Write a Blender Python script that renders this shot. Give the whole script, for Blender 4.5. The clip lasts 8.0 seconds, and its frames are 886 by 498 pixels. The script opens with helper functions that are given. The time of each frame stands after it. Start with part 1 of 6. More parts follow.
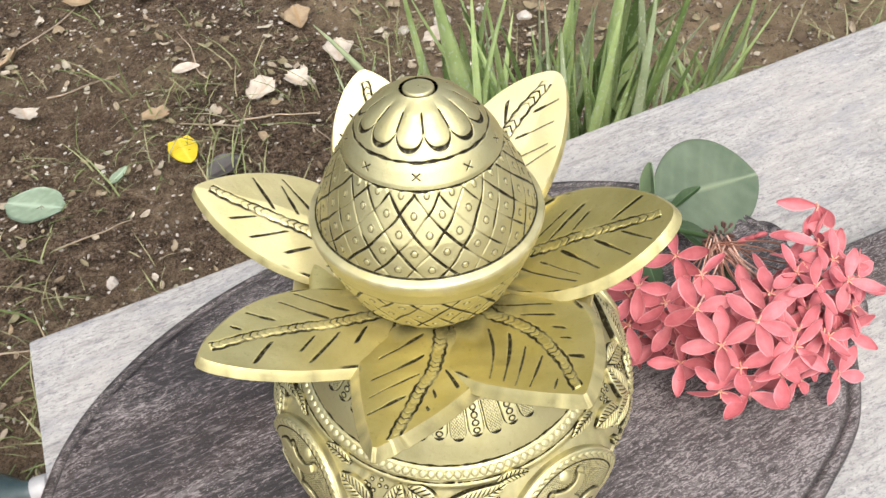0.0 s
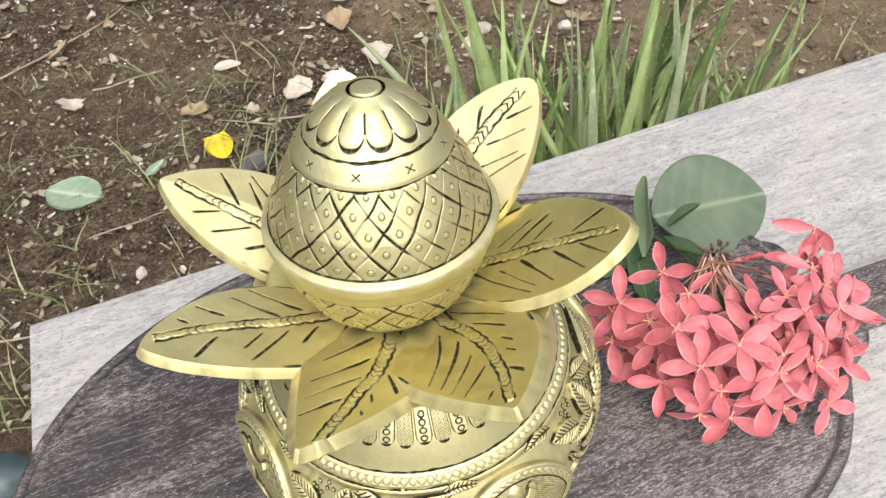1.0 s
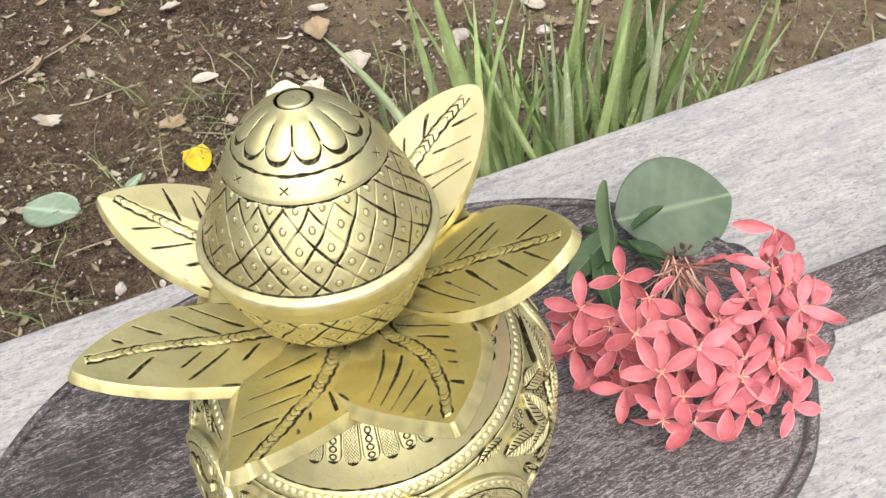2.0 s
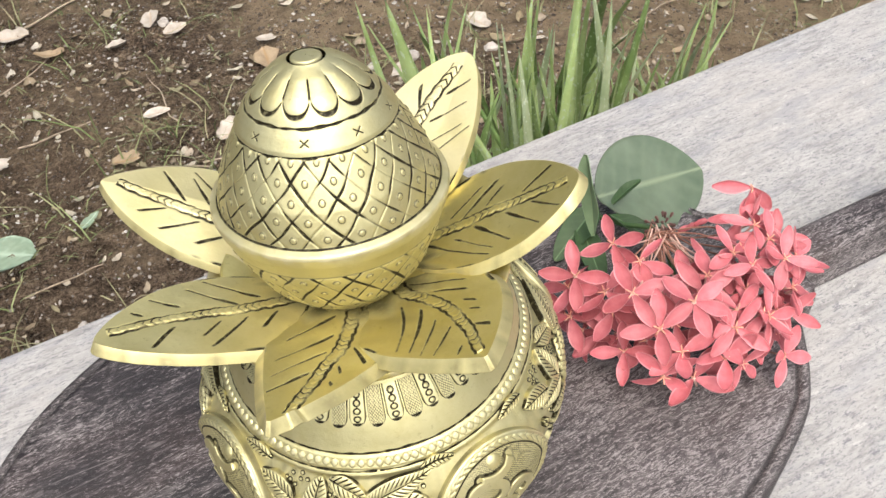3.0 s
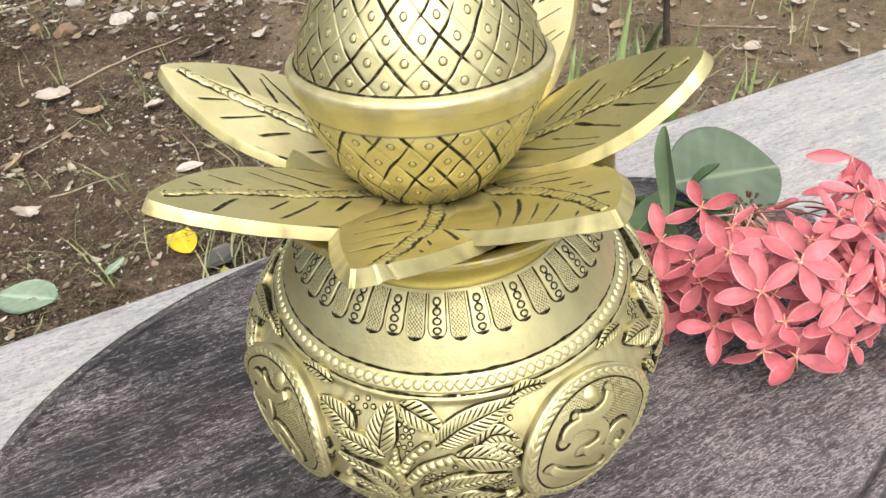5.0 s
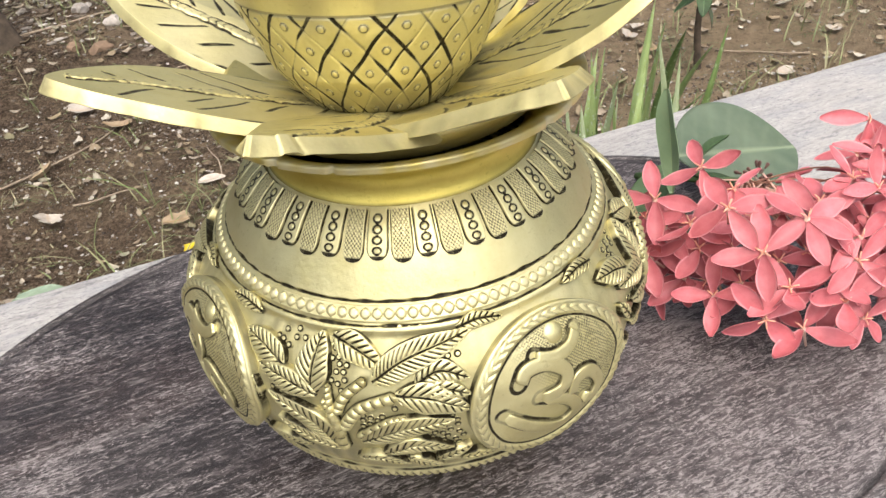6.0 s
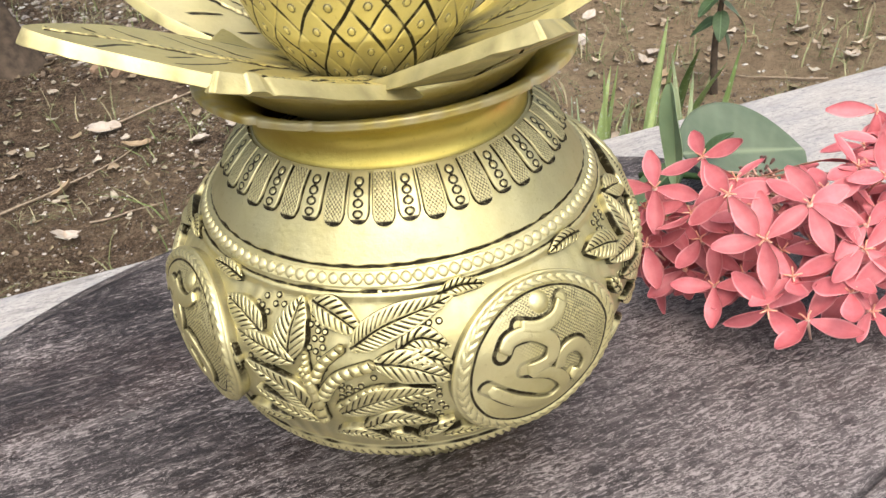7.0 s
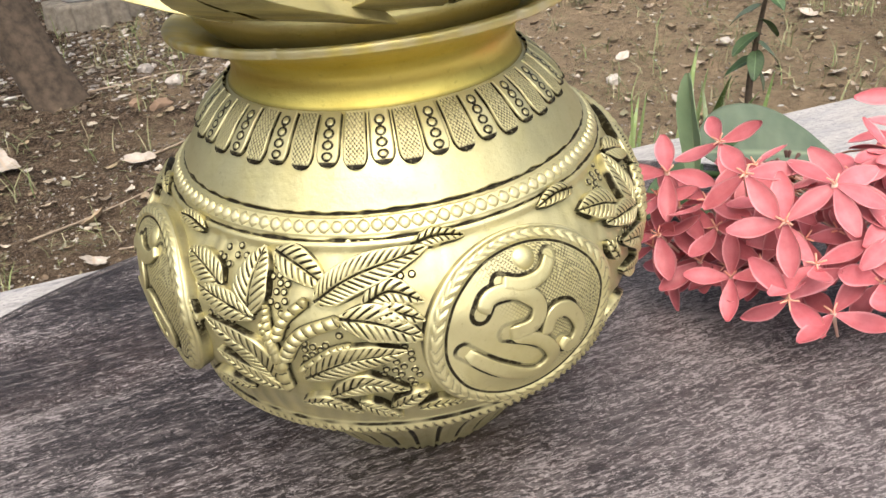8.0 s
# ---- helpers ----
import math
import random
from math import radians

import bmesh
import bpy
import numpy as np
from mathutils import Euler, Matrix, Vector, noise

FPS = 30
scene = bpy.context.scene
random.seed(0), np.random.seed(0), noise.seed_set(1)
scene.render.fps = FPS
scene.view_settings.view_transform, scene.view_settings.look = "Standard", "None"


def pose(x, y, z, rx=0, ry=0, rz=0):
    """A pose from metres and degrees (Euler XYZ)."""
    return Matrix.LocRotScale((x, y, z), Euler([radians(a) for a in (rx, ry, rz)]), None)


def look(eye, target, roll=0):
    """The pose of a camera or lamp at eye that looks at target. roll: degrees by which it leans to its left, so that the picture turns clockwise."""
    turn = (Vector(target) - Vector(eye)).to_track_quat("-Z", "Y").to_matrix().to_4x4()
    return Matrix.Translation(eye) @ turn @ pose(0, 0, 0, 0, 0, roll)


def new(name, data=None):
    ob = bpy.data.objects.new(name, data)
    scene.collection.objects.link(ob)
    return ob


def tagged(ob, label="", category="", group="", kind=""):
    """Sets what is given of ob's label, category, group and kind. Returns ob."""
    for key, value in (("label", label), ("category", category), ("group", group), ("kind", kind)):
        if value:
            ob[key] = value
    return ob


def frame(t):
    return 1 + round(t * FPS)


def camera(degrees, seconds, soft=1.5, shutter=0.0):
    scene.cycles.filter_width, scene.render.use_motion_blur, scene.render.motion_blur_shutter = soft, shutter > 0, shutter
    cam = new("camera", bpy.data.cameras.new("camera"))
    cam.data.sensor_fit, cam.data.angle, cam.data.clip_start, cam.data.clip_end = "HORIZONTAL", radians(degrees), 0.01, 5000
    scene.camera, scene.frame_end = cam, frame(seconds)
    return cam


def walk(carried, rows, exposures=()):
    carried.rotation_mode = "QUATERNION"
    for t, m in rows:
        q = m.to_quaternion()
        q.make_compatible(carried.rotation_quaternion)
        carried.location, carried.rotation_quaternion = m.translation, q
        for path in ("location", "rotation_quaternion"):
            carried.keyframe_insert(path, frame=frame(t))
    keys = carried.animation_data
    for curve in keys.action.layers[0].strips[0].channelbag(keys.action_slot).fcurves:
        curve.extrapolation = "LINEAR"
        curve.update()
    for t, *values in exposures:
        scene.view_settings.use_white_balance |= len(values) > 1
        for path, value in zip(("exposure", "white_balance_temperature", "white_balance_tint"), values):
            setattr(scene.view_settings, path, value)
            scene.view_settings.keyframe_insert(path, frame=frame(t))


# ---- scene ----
cam = camera(59.2, 8.0, soft=1.5)
PATH = [
    (0, (0.015, -0.176, 0.362), (-0.086, 1.107, -1.169), -5.6),
    (0.5, (0.029, -0.176, 0.36), (-0.135, 1.111, -1.162), -6.1),
    (1, (0.045, -0.173, 0.357), (-0.168, 1.118, -1.156), -6.5),
    (1.5, (0.057, -0.168, 0.353), (-0.166, 1.124, -1.156), -6.8),
    (1.7, (0.061, -0.166, 0.353), (-0.154, 1.13, -1.155), -6.9),
    (2.8, (0.052, -0.184, 0.347), (-0.047, 1.164, -1.127), -7.4),
    (3, (0.041, -0.19, 0.342), (-0.031, 1.173, -1.119), -7.2),
    (3.5, (0.014, -0.203, 0.331), (-0.018, 1.204, -1.091), -6.7),
    (4, (0.0, -0.211, 0.31), (-0.034, 1.245, -1.061), -6.3),
    (4.2, (0.0, -0.212, 0.304), (-0.041, 1.262, -1.047), -6.0),
    (5.3, (0.019, -0.207, 0.262), (-0.104, 1.347, -0.991), -5.5),
    (5.5, (0.024, -0.206, 0.253), (-0.117, 1.361, -0.981), -5.5),
    (6, (0.032, -0.209, 0.232), (-0.142, 1.378, -0.973), -5.7),
    (6.5, (0.035, -0.211, 0.223), (-0.159, 1.396, -0.951), -5.8),
    (7, (0.04, -0.214, 0.215), (-0.177, 1.414, -0.926), -5.8),
    (7.5, (0.044, -0.213, 0.201), (-0.209, 1.445, -0.888), -5.9),
    (8, (0.051, -0.211, 0.185), (-0.248, 1.473, -0.851), -5.9),
]
walk(cam, [(t, look(eye, target, roll)) for t, eye, target, roll in PATH], exposures=[(0.0, 0.31, 6300, 6), (4.2, 0.31, 6300, 6), (8.0, 0.42, 6500, 8)])

# world, sun and exposure
world = bpy.data.worlds.new("sky")
scene.world = world
world.use_nodes = True
wn = world.node_tree.nodes
sky = wn.new("ShaderNodeTexSky")
sky.sky_type, sky.sun_disc = "NISHITA", False
sky.sun_elevation, sky.sun_rotation = radians(64), radians(168)
sky.air_density, sky.dust_density = 0.5, 9.0
wn["Background"].inputs[1].default_value = 0.165
world.node_tree.links.new(sky.outputs[0], wn["Background"].inputs[0])
sun = new("sun", bpy.data.lights.new("sun", "SUN"))
sun.data.energy, sun.data.angle, sun.data.color = 1.5, radians(125), (1.0, 0.98, 0.94)
sun.matrix_world = look((0.3, -1.4, 2.9), (0, 0, 0))


# ---------------------------------------------------------------- materials
def material(name):
    m = bpy.data.materials.new(name)
    m.use_nodes = True
    return m, m.node_tree.nodes, m.node_tree.links, m.node_tree.nodes["Principled BSDF"]


def coords(n, l, scale=(1, 1, 1), turn=0.0):
    tc, mp = n.new("ShaderNodeTexCoord"), n.new("ShaderNodeMapping")
    l.new(tc.outputs["Object"], mp.inputs[0])
    mp.inputs["Scale"].default_value = scale
    mp.inputs["Rotation"].default_value = (0, 0, turn)
    return mp.outputs[0]


def noise_tex(n, l, vec, scale, detail=4.0, rough=0.6):
    t = n.new("ShaderNodeTexNoise")
    t.inputs["Scale"].default_value, t.inputs["Detail"].default_value, t.inputs["Roughness"].default_value = scale, detail, rough
    l.new(vec, t.inputs["Vector"])
    return t.outputs["Fac"]


def ramp(n, l, fac, *stops):
    r = n.new("ShaderNodeValToRGB")
    e = r.color_ramp.elements
    while len(e) < len(stops):
        e.new(0.5)
    for s, (p, c) in zip(e, stops):
        s.position = p
        s.color = (*c, 1) if len(c) == 3 else c
    l.new(fac, r.inputs[0])
    return r.outputs[0]


def mix(n, l, fac, a, b):
    x = n.new("ShaderNodeMix")
    x.data_type = "RGBA"
    for k, v in ((0, fac), (6, a), (7, b)):
        if isinstance(v, (float, int)):
            x.inputs[k].default_value = v
        elif isinstance(v, tuple):
            x.inputs[k].default_value = (*v, 1)
        else:
            l.new(v, x.inputs[k])
    return x.outputs[2]


def bump(n, l, p, height, strength, dist):
    b = n.new("ShaderNodeBump")
    b.inputs["Strength"].default_value, b.inputs["Distance"].default_value = strength, dist
    l.new(height, b.inputs["Height"])
    l.new(b.outputs[0], p.inputs["Normal"])


def grey(v):
    return (v, v, v)


def brass_material(name, tint, rough):
    """Satin brass; one point attribute marks the dark patina worked into the engraved lines plus painted shade, another
    the pale worn edges plus painted sky and bounce.
    """
    m, n, l, p = material(name)
    v = coords(n, l)
    big = noise_tex(n, l, v, 26, 4)
    mid = noise_tex(n, l, v, 110, 4, 0.65)
    fine = noise_tex(n, l, v, 520, 4, 0.7)
    base = ramp(n, l, big, (0.3, tuple(c * k for c, k in zip(tint, (0.90, 0.88, 0.78)))), (0.7, tint))
    # olive tarnish in clouds, handling marks, and small tarnish spots
    cloud = noise_tex(n, l, v, 58, 5, 0.65)
    base = mix(n, l, ramp(n, l, cloud, (0.47, grey(0)), (0.66, grey(0.38))), base, tuple(c * k for c, k in zip(tint, (0.74, 0.70, 0.46))))
    base = mix(n, l, ramp(n, l, mid, (0.56, grey(0)), (0.72, grey(0.35))), base, tuple(c * k for c, k in zip(tint, (0.80, 0.75, 0.62))))
    base = mix(n, l, ramp(n, l, fine, (0.60, grey(0)), (0.75, grey(0.5))), base, tuple(c * k for c, k in zip(tint, (0.5, 0.46, 0.36))))
    we = n.new("ShaderNodeAttribute")
    we.attribute_name = "wear_sheen"
    base = mix(n, l, we.outputs["Fac"], base, (0.64, 0.59, 0.38))
    at = n.new("ShaderNodeAttribute")
    at.attribute_name = "patina_shade"
    dark = ramp(n, l, at.outputs["Fac"], (0.10, grey(0)), (0.55, grey(1)))
    brk = n.new("ShaderNodeMath")
    brk.operation = "MULTIPLY"
    l.new(dark, brk.inputs[0])
    l.new(ramp(n, l, noise_tex(n, l, v, 600, 3), (0.30, grey(0.80)), (0.48, grey(1.0))), brk.inputs[1])
    l.new(mix(n, l, brk.outputs[0], base, (0.014, 0.011, 0.005)), p.inputs["Base Color"])
    inv = n.new("ShaderNodeMath")
    inv.operation, inv.inputs[1].default_value = "MULTIPLY_ADD", -0.86
    l.new(brk.outputs[0], inv.inputs[0])
    inv.inputs[2].default_value = 0.86
    dull = n.new("ShaderNodeMath")
    dull.operation = "MULTIPLY"
    l.new(inv.outputs[0], dull.inputs[0])
    l.new(ramp(n, l, we.outputs["Fac"], (0.0, grey(1)), (1.0, grey(0.25))), dull.inputs[1])
    l.new(dull.outputs[0], p.inputs["Metallic"])
    l.new(ramp(n, l, brk.outputs[0], (0.0, grey(0.5)), (1.0, grey(0.12))), p.inputs["Specular IOR Level"])
    l.new(ramp(n, l, mid, (0.25, grey(rough * 0.88)), (0.75, grey(rough * 1.22))), p.inputs["Roughness"])
    lumps = noise_tex(n, l, v, 230, 3, 0.6)
    bump(n, l, p, mix(n, l, 0.45, mix(n, l, 0.5, mid, lumps), fine), 0.32, 0.0009)
    return m


BRASS = brass_material("brass", (0.685, 0.640, 0.370), 0.43)
BRASS_LEAF = brass_material("brass_leaf", (0.74, 0.670, 0.315), 0.38)
# deeper gold for neck and rim, standing in for the brass they reflect
BRASS_NECK = brass_material("brass_bounce_gold", (0.72, 0.60, 0.155), 0.38)


def wood_material():
    m, n, l, p = material("weathered_wood")

    def maths(op, a, b):
        x = n.new("ShaderNodeMath")
        x.operation = op
        for k, v in enumerate((a, b)):
            if isinstance(v, float):
                x.inputs[k].default_value = v
            else:
                l.new(v, x.inputs[k])
        return x.outputs[0]

    def about(v, amount):
        return maths("MULTIPLY", maths("SUBTRACT", v, 0.5), amount)
    def wander(vec, scale, amount):
        w = noise_tex(n, l, coords(n, l), scale, 2, 0.5)
        x = n.new("ShaderNodeVectorMath")
        x.operation = "ADD"
        l.new(vec, x.inputs[0])
        l.new(about(w, amount), x.inputs[1])
        return x.outputs["Vector"]
    grain = noise_tex(n, l, coords(n, l, (1.0, 9.0, 6.0)), 15, 7, 0.70)
    patch = noise_tex(n, l, coords(n, l, (1.0, 1.7, 1.0)), 15, 4, 0.6)
    tone = noise_tex(n, l, coords(n, l, (1.0, 2.4, 1.0), radians(8)), 7, 3, 0.5)
    c = ramp(n, l, grain, (0.32, (0.013, 0.010, 0.010)), (0.50, (0.031, 0.025, 0.0255)), (0.70, (0.068, 0.056, 0.056)))
    c = mix(n, l, ramp(n, l, tone, (0.50, grey(0)), (0.66, grey(0.55))), c, (0.062, 0.034, 0.026))
    # a darker, uneven patch on one side of the pot
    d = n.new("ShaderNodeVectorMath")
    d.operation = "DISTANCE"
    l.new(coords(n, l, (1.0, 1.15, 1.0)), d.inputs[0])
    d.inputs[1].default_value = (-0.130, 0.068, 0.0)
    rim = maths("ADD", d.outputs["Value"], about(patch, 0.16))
    darkened = ramp(n, l, rim, (0.020, grey(1)), (0.110, grey(0)))
    c = mix(n, l, maths("MULTIPLY", darkened, 0.55), c, (0.013, 0.012, 0.016))
    # paler grey on the side away from it: worn wood and painted sky sheen
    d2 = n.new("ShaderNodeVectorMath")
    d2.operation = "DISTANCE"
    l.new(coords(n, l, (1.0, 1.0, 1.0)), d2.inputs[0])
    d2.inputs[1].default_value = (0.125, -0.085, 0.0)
    worn_sheen = ramp(n, l, maths("ADD", d2.outputs["Value"], about(patch, 0.14)), (0.050, grey(1)), (0.135, grey(0)))
    c = mix(n, l, maths("MULTIPLY", worn_sheen, 0.34), c, (0.100, 0.087, 0.089))
    # pale raised fibres in short dashes along the grain, thicker in some patches than in others
    wear_sheen = maths("SUBTRACT", maths("ADD", about(patch, 0.22), about(grain, 0.15)), maths("SUBTRACT", maths("MULTIPLY", darkened, 0.045), maths("MULTIPLY", worn_sheen, 0.014)))
    dashes = noise_tex(n, l, wander(coords(n, l, (1.0, 4.6, 5.0), radians(4)), 60, 0.030), 125, 5, 0.70)
    fibre = noise_tex(n, l, wander(coords(n, l, (1.0, 4.8, 5.0), radians(-5)), 90, 0.024), 230, 4, 0.70)
    fleck = noise_tex(n, l, coords(n, l, (1.0, 2.4, 2.4), radians(14)), 560, 3, 0.7)
    worn = maths("ADD", dashes, wear_sheen)
    c = mix(n, l, ramp(n, l, worn, (0.495, grey(0)), (0.585, grey(0.75))), c, (0.130, 0.113, 0.113))
    c = mix(n, l, ramp(n, l, maths("ADD", fibre, maths("MULTIPLY", wear_sheen, 0.9)), (0.540, grey(0)), (0.590, grey(0.9))), c, (0.285, 0.258, 0.254))
    c = mix(n, l, ramp(n, l, maths("ADD", fleck, maths("MULTIPLY", wear_sheen, 0.8)), (0.590, grey(0)), (0.66, grey(0.9))), c, (0.38, 0.350, 0.345))
    c = mix(n, l, ramp(n, l, worn, (0.38, grey(0.65)), (0.47, grey(0))), c, (0.012, 0.009, 0.010))
    # a few long straight scratches, and pale specks
    for turn, scale, amount in ((47, 5.0, 0.6), (-31, 6.5, 0.5), (78, 5.5, 0.45), (-62, 7.0, 0.5), (17, 8.0, 0.5)):
        long = noise_tex(n, l, coords(n, l, (0.14, 7.0, 1.0), radians(turn)), scale, 0, 0.0)
        gate = noise_tex(n, l, coords(n, l, (1.2, 3.0, 1.0), radians(turn)), scale * 3.0, 2, 0.5)
        line = ramp(n, l, maths("ABSOLUTE", maths("SUBTRACT", long, 0.5), 0.0), (0.0012, grey(amount)), (0.0034, grey(0)))
        c = mix(n, l, maths("MULTIPLY", line, ramp(n, l, gate, (0.55, grey(0)), (0.62, grey(1)))), c, (0.36, 0.33, 0.32))
    c = mix(n, l, ramp(n, l, noise_tex(n, l, coords(n, l), 520, 2), (0.72, grey(0)), (0.77, grey(0.85))), c, (0.50, 0.47, 0.44))
    # the board's side, underside and rim groove are almost black
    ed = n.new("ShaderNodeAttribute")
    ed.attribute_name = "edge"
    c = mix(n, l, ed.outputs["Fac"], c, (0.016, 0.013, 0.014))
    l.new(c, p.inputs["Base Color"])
    l.new(ramp(n, l, worn, (0.35, grey(0.33)), (0.65, grey(0.52))), p.inputs["Roughness"])
    p.inputs["IOR"].default_value = 1.5
    p.inputs["Specular IOR Level"].default_value = 0.5
    bump(n, l, p, maths("ADD", worn, maths("MULTIPLY", fibre, 0.5)), 0.5, 0.0012)
    return m


def granite_material():
    m, n, l, p = material("grey_granite")
    streak = noise_tex(n, l, coords(n, l, (1.0, 6.0, 6.0), radians(5)), 42, 6, 0.7)
    speck = noise_tex(n, l, coords(n, l, (1.0, 2.2, 2.2), radians(5)), 260, 4, 0.7)
    big = noise_tex(n, l, coords(n, l), 9, 3)
    c = ramp(n, l, streak, (0.30, (0.20, 0.195, 0.19)), (0.48, (0.36, 0.35, 0.340)), (0.68, (0.45, 0.44, 0.428)))
    c = mix(n, l, ramp(n, l, speck, (0.34, grey(0.85)), (0.47, grey(0))), c, (0.14, 0.14, 0.148))
    dash = noise_tex(n, l, coords(n, l, (1.0, 3.6, 3.6), radians(4)), 190, 5, 0.72)
    c = mix(n, l, ramp(n, l, dash, (0.56, grey(0)), (0.62, grey(0.75))), c, (0.165, 0.17, 0.188))
    c = mix(n, l, ramp(n, l, noise_tex(n, l, coords(n, l), 700, 3, 0.7), (0.60, grey(0)), (0.72, grey(0.5))), c, (0.58, 0.565, 0.54))
    c = mix(n, l, ramp(n, l, big, (0.45, grey(0)), (0.65, grey(0.35))), c, (0.45, 0.425, 0.39))
    # bluish drifts along the stone's bedding, broken into short dark dashes
    drift = noise_tex(n, l, coords(n, l, (1.0, 3.0, 3.0), radians(9)), 16, 5, 0.68)
    c = mix(n, l, ramp(n, l, drift, (0.50, grey(0)), (0.64, grey(0.45))), c, (0.255, 0.262, 0.285))
    short = noise_tex(n, l, coords(n, l, (1.0, 2.6, 2.6), radians(14)), 105, 6, 0.75)
    c = mix(n, l, ramp(n, l, short, (0.585, grey(0)), (0.635, grey(0.7))), c, (0.13, 0.135, 0.155))
    c = mix(n, l, ramp(n, l, short, (0.33, grey(0.6)), (0.41, grey(0))), c, (0.60, 0.59, 0.565))
    l.new(c, p.inputs["Base Color"])
    p.inputs["Roughness"].default_value = 0.55
    bump(n, l, p, speck, 0.2, 0.0008)
    return m


def soil_material():
    m, n, l, p = material("soil")
    v = coords(n, l)
    big = noise_tex(n, l, v, 1.4, 4)
    mid = noise_tex(n, l, v, 30, 7, 0.78)
    fine = noise_tex(n, l, v, 150, 6, 0.8)
    crumb = noise_tex(n, l, v, 420, 4, 0.7)
    tone = mix(n, l, 0.55, mid, fine)
    c = ramp(n, l, tone, (0.41, (0.016, 0.011, 0.007)), (0.485, (0.112, 0.077, 0.050)), (0.545, (0.235, 0.168, 0.112)), (0.62, (0.40, 0.31, 0.215)))
    c = mix(n, l, ramp(n, l, big, (0.46, grey(0)), (0.70, grey(0.5))), c, (0.25, 0.180, 0.115))
    c = mix(n, l, ramp(n, l, crumb, (0.58, grey(0)), (0.70, grey(0.7))), c, (0.38, 0.30, 0.215))
    c = mix(n, l, ramp(n, l, crumb, (0.33, grey(0.9)), (0.46, grey(0))), c, (0.013, 0.009, 0.006))
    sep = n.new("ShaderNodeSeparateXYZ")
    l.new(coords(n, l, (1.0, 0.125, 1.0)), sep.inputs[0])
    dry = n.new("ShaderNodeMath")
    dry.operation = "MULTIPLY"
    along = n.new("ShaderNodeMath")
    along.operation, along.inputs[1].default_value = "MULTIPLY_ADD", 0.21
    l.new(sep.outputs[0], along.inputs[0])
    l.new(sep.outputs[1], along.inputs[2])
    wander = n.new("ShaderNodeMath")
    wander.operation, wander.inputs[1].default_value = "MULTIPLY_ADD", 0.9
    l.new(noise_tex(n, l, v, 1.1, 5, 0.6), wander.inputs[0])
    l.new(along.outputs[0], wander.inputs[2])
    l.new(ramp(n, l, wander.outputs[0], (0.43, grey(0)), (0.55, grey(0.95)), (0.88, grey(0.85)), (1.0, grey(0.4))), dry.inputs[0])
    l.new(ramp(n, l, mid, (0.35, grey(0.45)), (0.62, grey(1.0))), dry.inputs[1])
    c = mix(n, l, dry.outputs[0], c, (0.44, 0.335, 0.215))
    l.new(c, p.inputs["Base Color"])
    p.inputs["Roughness"].default_value = 0.95
    p.inputs["Specular IOR Level"].default_value = 0.2
    bump(n, l, p, mix(n, l, 0.35, mix(n, l, 0.5, fine, mid), crumb), 1.0, 0.035)
    return m


def island_material(name, *cols, rough=0.8, trans=0.0):
    """Colour differs from piece to piece of a joined mesh."""
    m, n, l, p = material(name)
    g = n.new("ShaderNodeNewGeometry")
    k = [(i / max(1, len(cols) - 1), c) for i, c in enumerate(cols)]
    c = ramp(n, l, g.outputs["Random Per Island"], *k)
    c = mix(n, l, ramp(n, l, noise_tex(n, l, coords(n, l), 120, 4), (0.35, grey(0.0)), (0.7, grey(0.4))), c, tuple(x * 0.5 for x in cols[0]))
    l.new(c, p.inputs["Base Color"])
    p.inputs["Roughness"].default_value = rough
    p.inputs["Subsurface Weight"].default_value = trans
    p.inputs["Subsurface Radius"].default_value = (0.004, 0.004, 0.002)
    return m


def leaf_material(name, dark, light, vein, rough=0.45, scale=60.0, sss=0.15, spots=None):
    """Plant tissue; the point attribute 'vein' marks the paler veins."""
    m, n, l, p = material(name)
    v = coords(n, l)
    info = n.new("ShaderNodeObjectInfo")
    c = ramp(n, l, noise_tex(n, l, v, scale, 5), (0.3, dark), (0.7, light))
    hs = n.new("ShaderNodeHueSaturation")
    mr = n.new("ShaderNodeMapRange")
    mr.inputs[3].default_value, mr.inputs[4].default_value = 0.82, 1.15
    l.new(info.outputs["Random"], mr.inputs[0])
    l.new(mr.outputs[0], hs.inputs["Value"])
    l.new(c, hs.inputs["Color"])
    at = n.new("ShaderNodeAttribute")
    at.attribute_name = "vein"
    col = hs.outputs[0]
    if spots:
        # small pale flecks, as on a fleshy leaf
        col = mix(n, l, ramp(n, l, noise_tex(n, l, coords(n, l, (1, 1, .55)), 230, 1), (0.62, grey(0)), (0.67, grey(0.9))), col, spots)
    l.new(mix(n, l, at.outputs["Fac"], col, vein), p.inputs["Base Color"])
    p.inputs["Roughness"].default_value = rough
    p.inputs["Subsurface Weight"].default_value = sss
    p.inputs["Subsurface Radius"].default_value = (0.004, 0.003, 0.002)
    bump(n, l, p, noise_tex(n, l, v, scale * 5, 3), 0.15, 0.0005)
    return m


WOOD, GRANITE, SOIL = wood_material(), granite_material(), soil_material()
PETAL = leaf_material("coral_petal", (0.45, 0.095, 0.112), (0.59, 0.170, 0.195), (0.82, 0.42, 0.44), 0.5, 140, 0.08)
STAMEN = leaf_material("stamen", (0.85, 0.40, 0.28), (0.92, 0.55, 0.40), (0.9, 0.5, 0.4), 0.5)
STALK = leaf_material("flower_stalk", (0.30, 0.13, 0.09), (0.45, 0.24, 0.17), (0.6, 0.5, 0.4), 0.6)
PALE_STALK = leaf_material("pale_stalk", (0.62, 0.36, 0.28), (0.80, 0.55, 0.46), (0.8, 0.6, 0.5), 0.5)
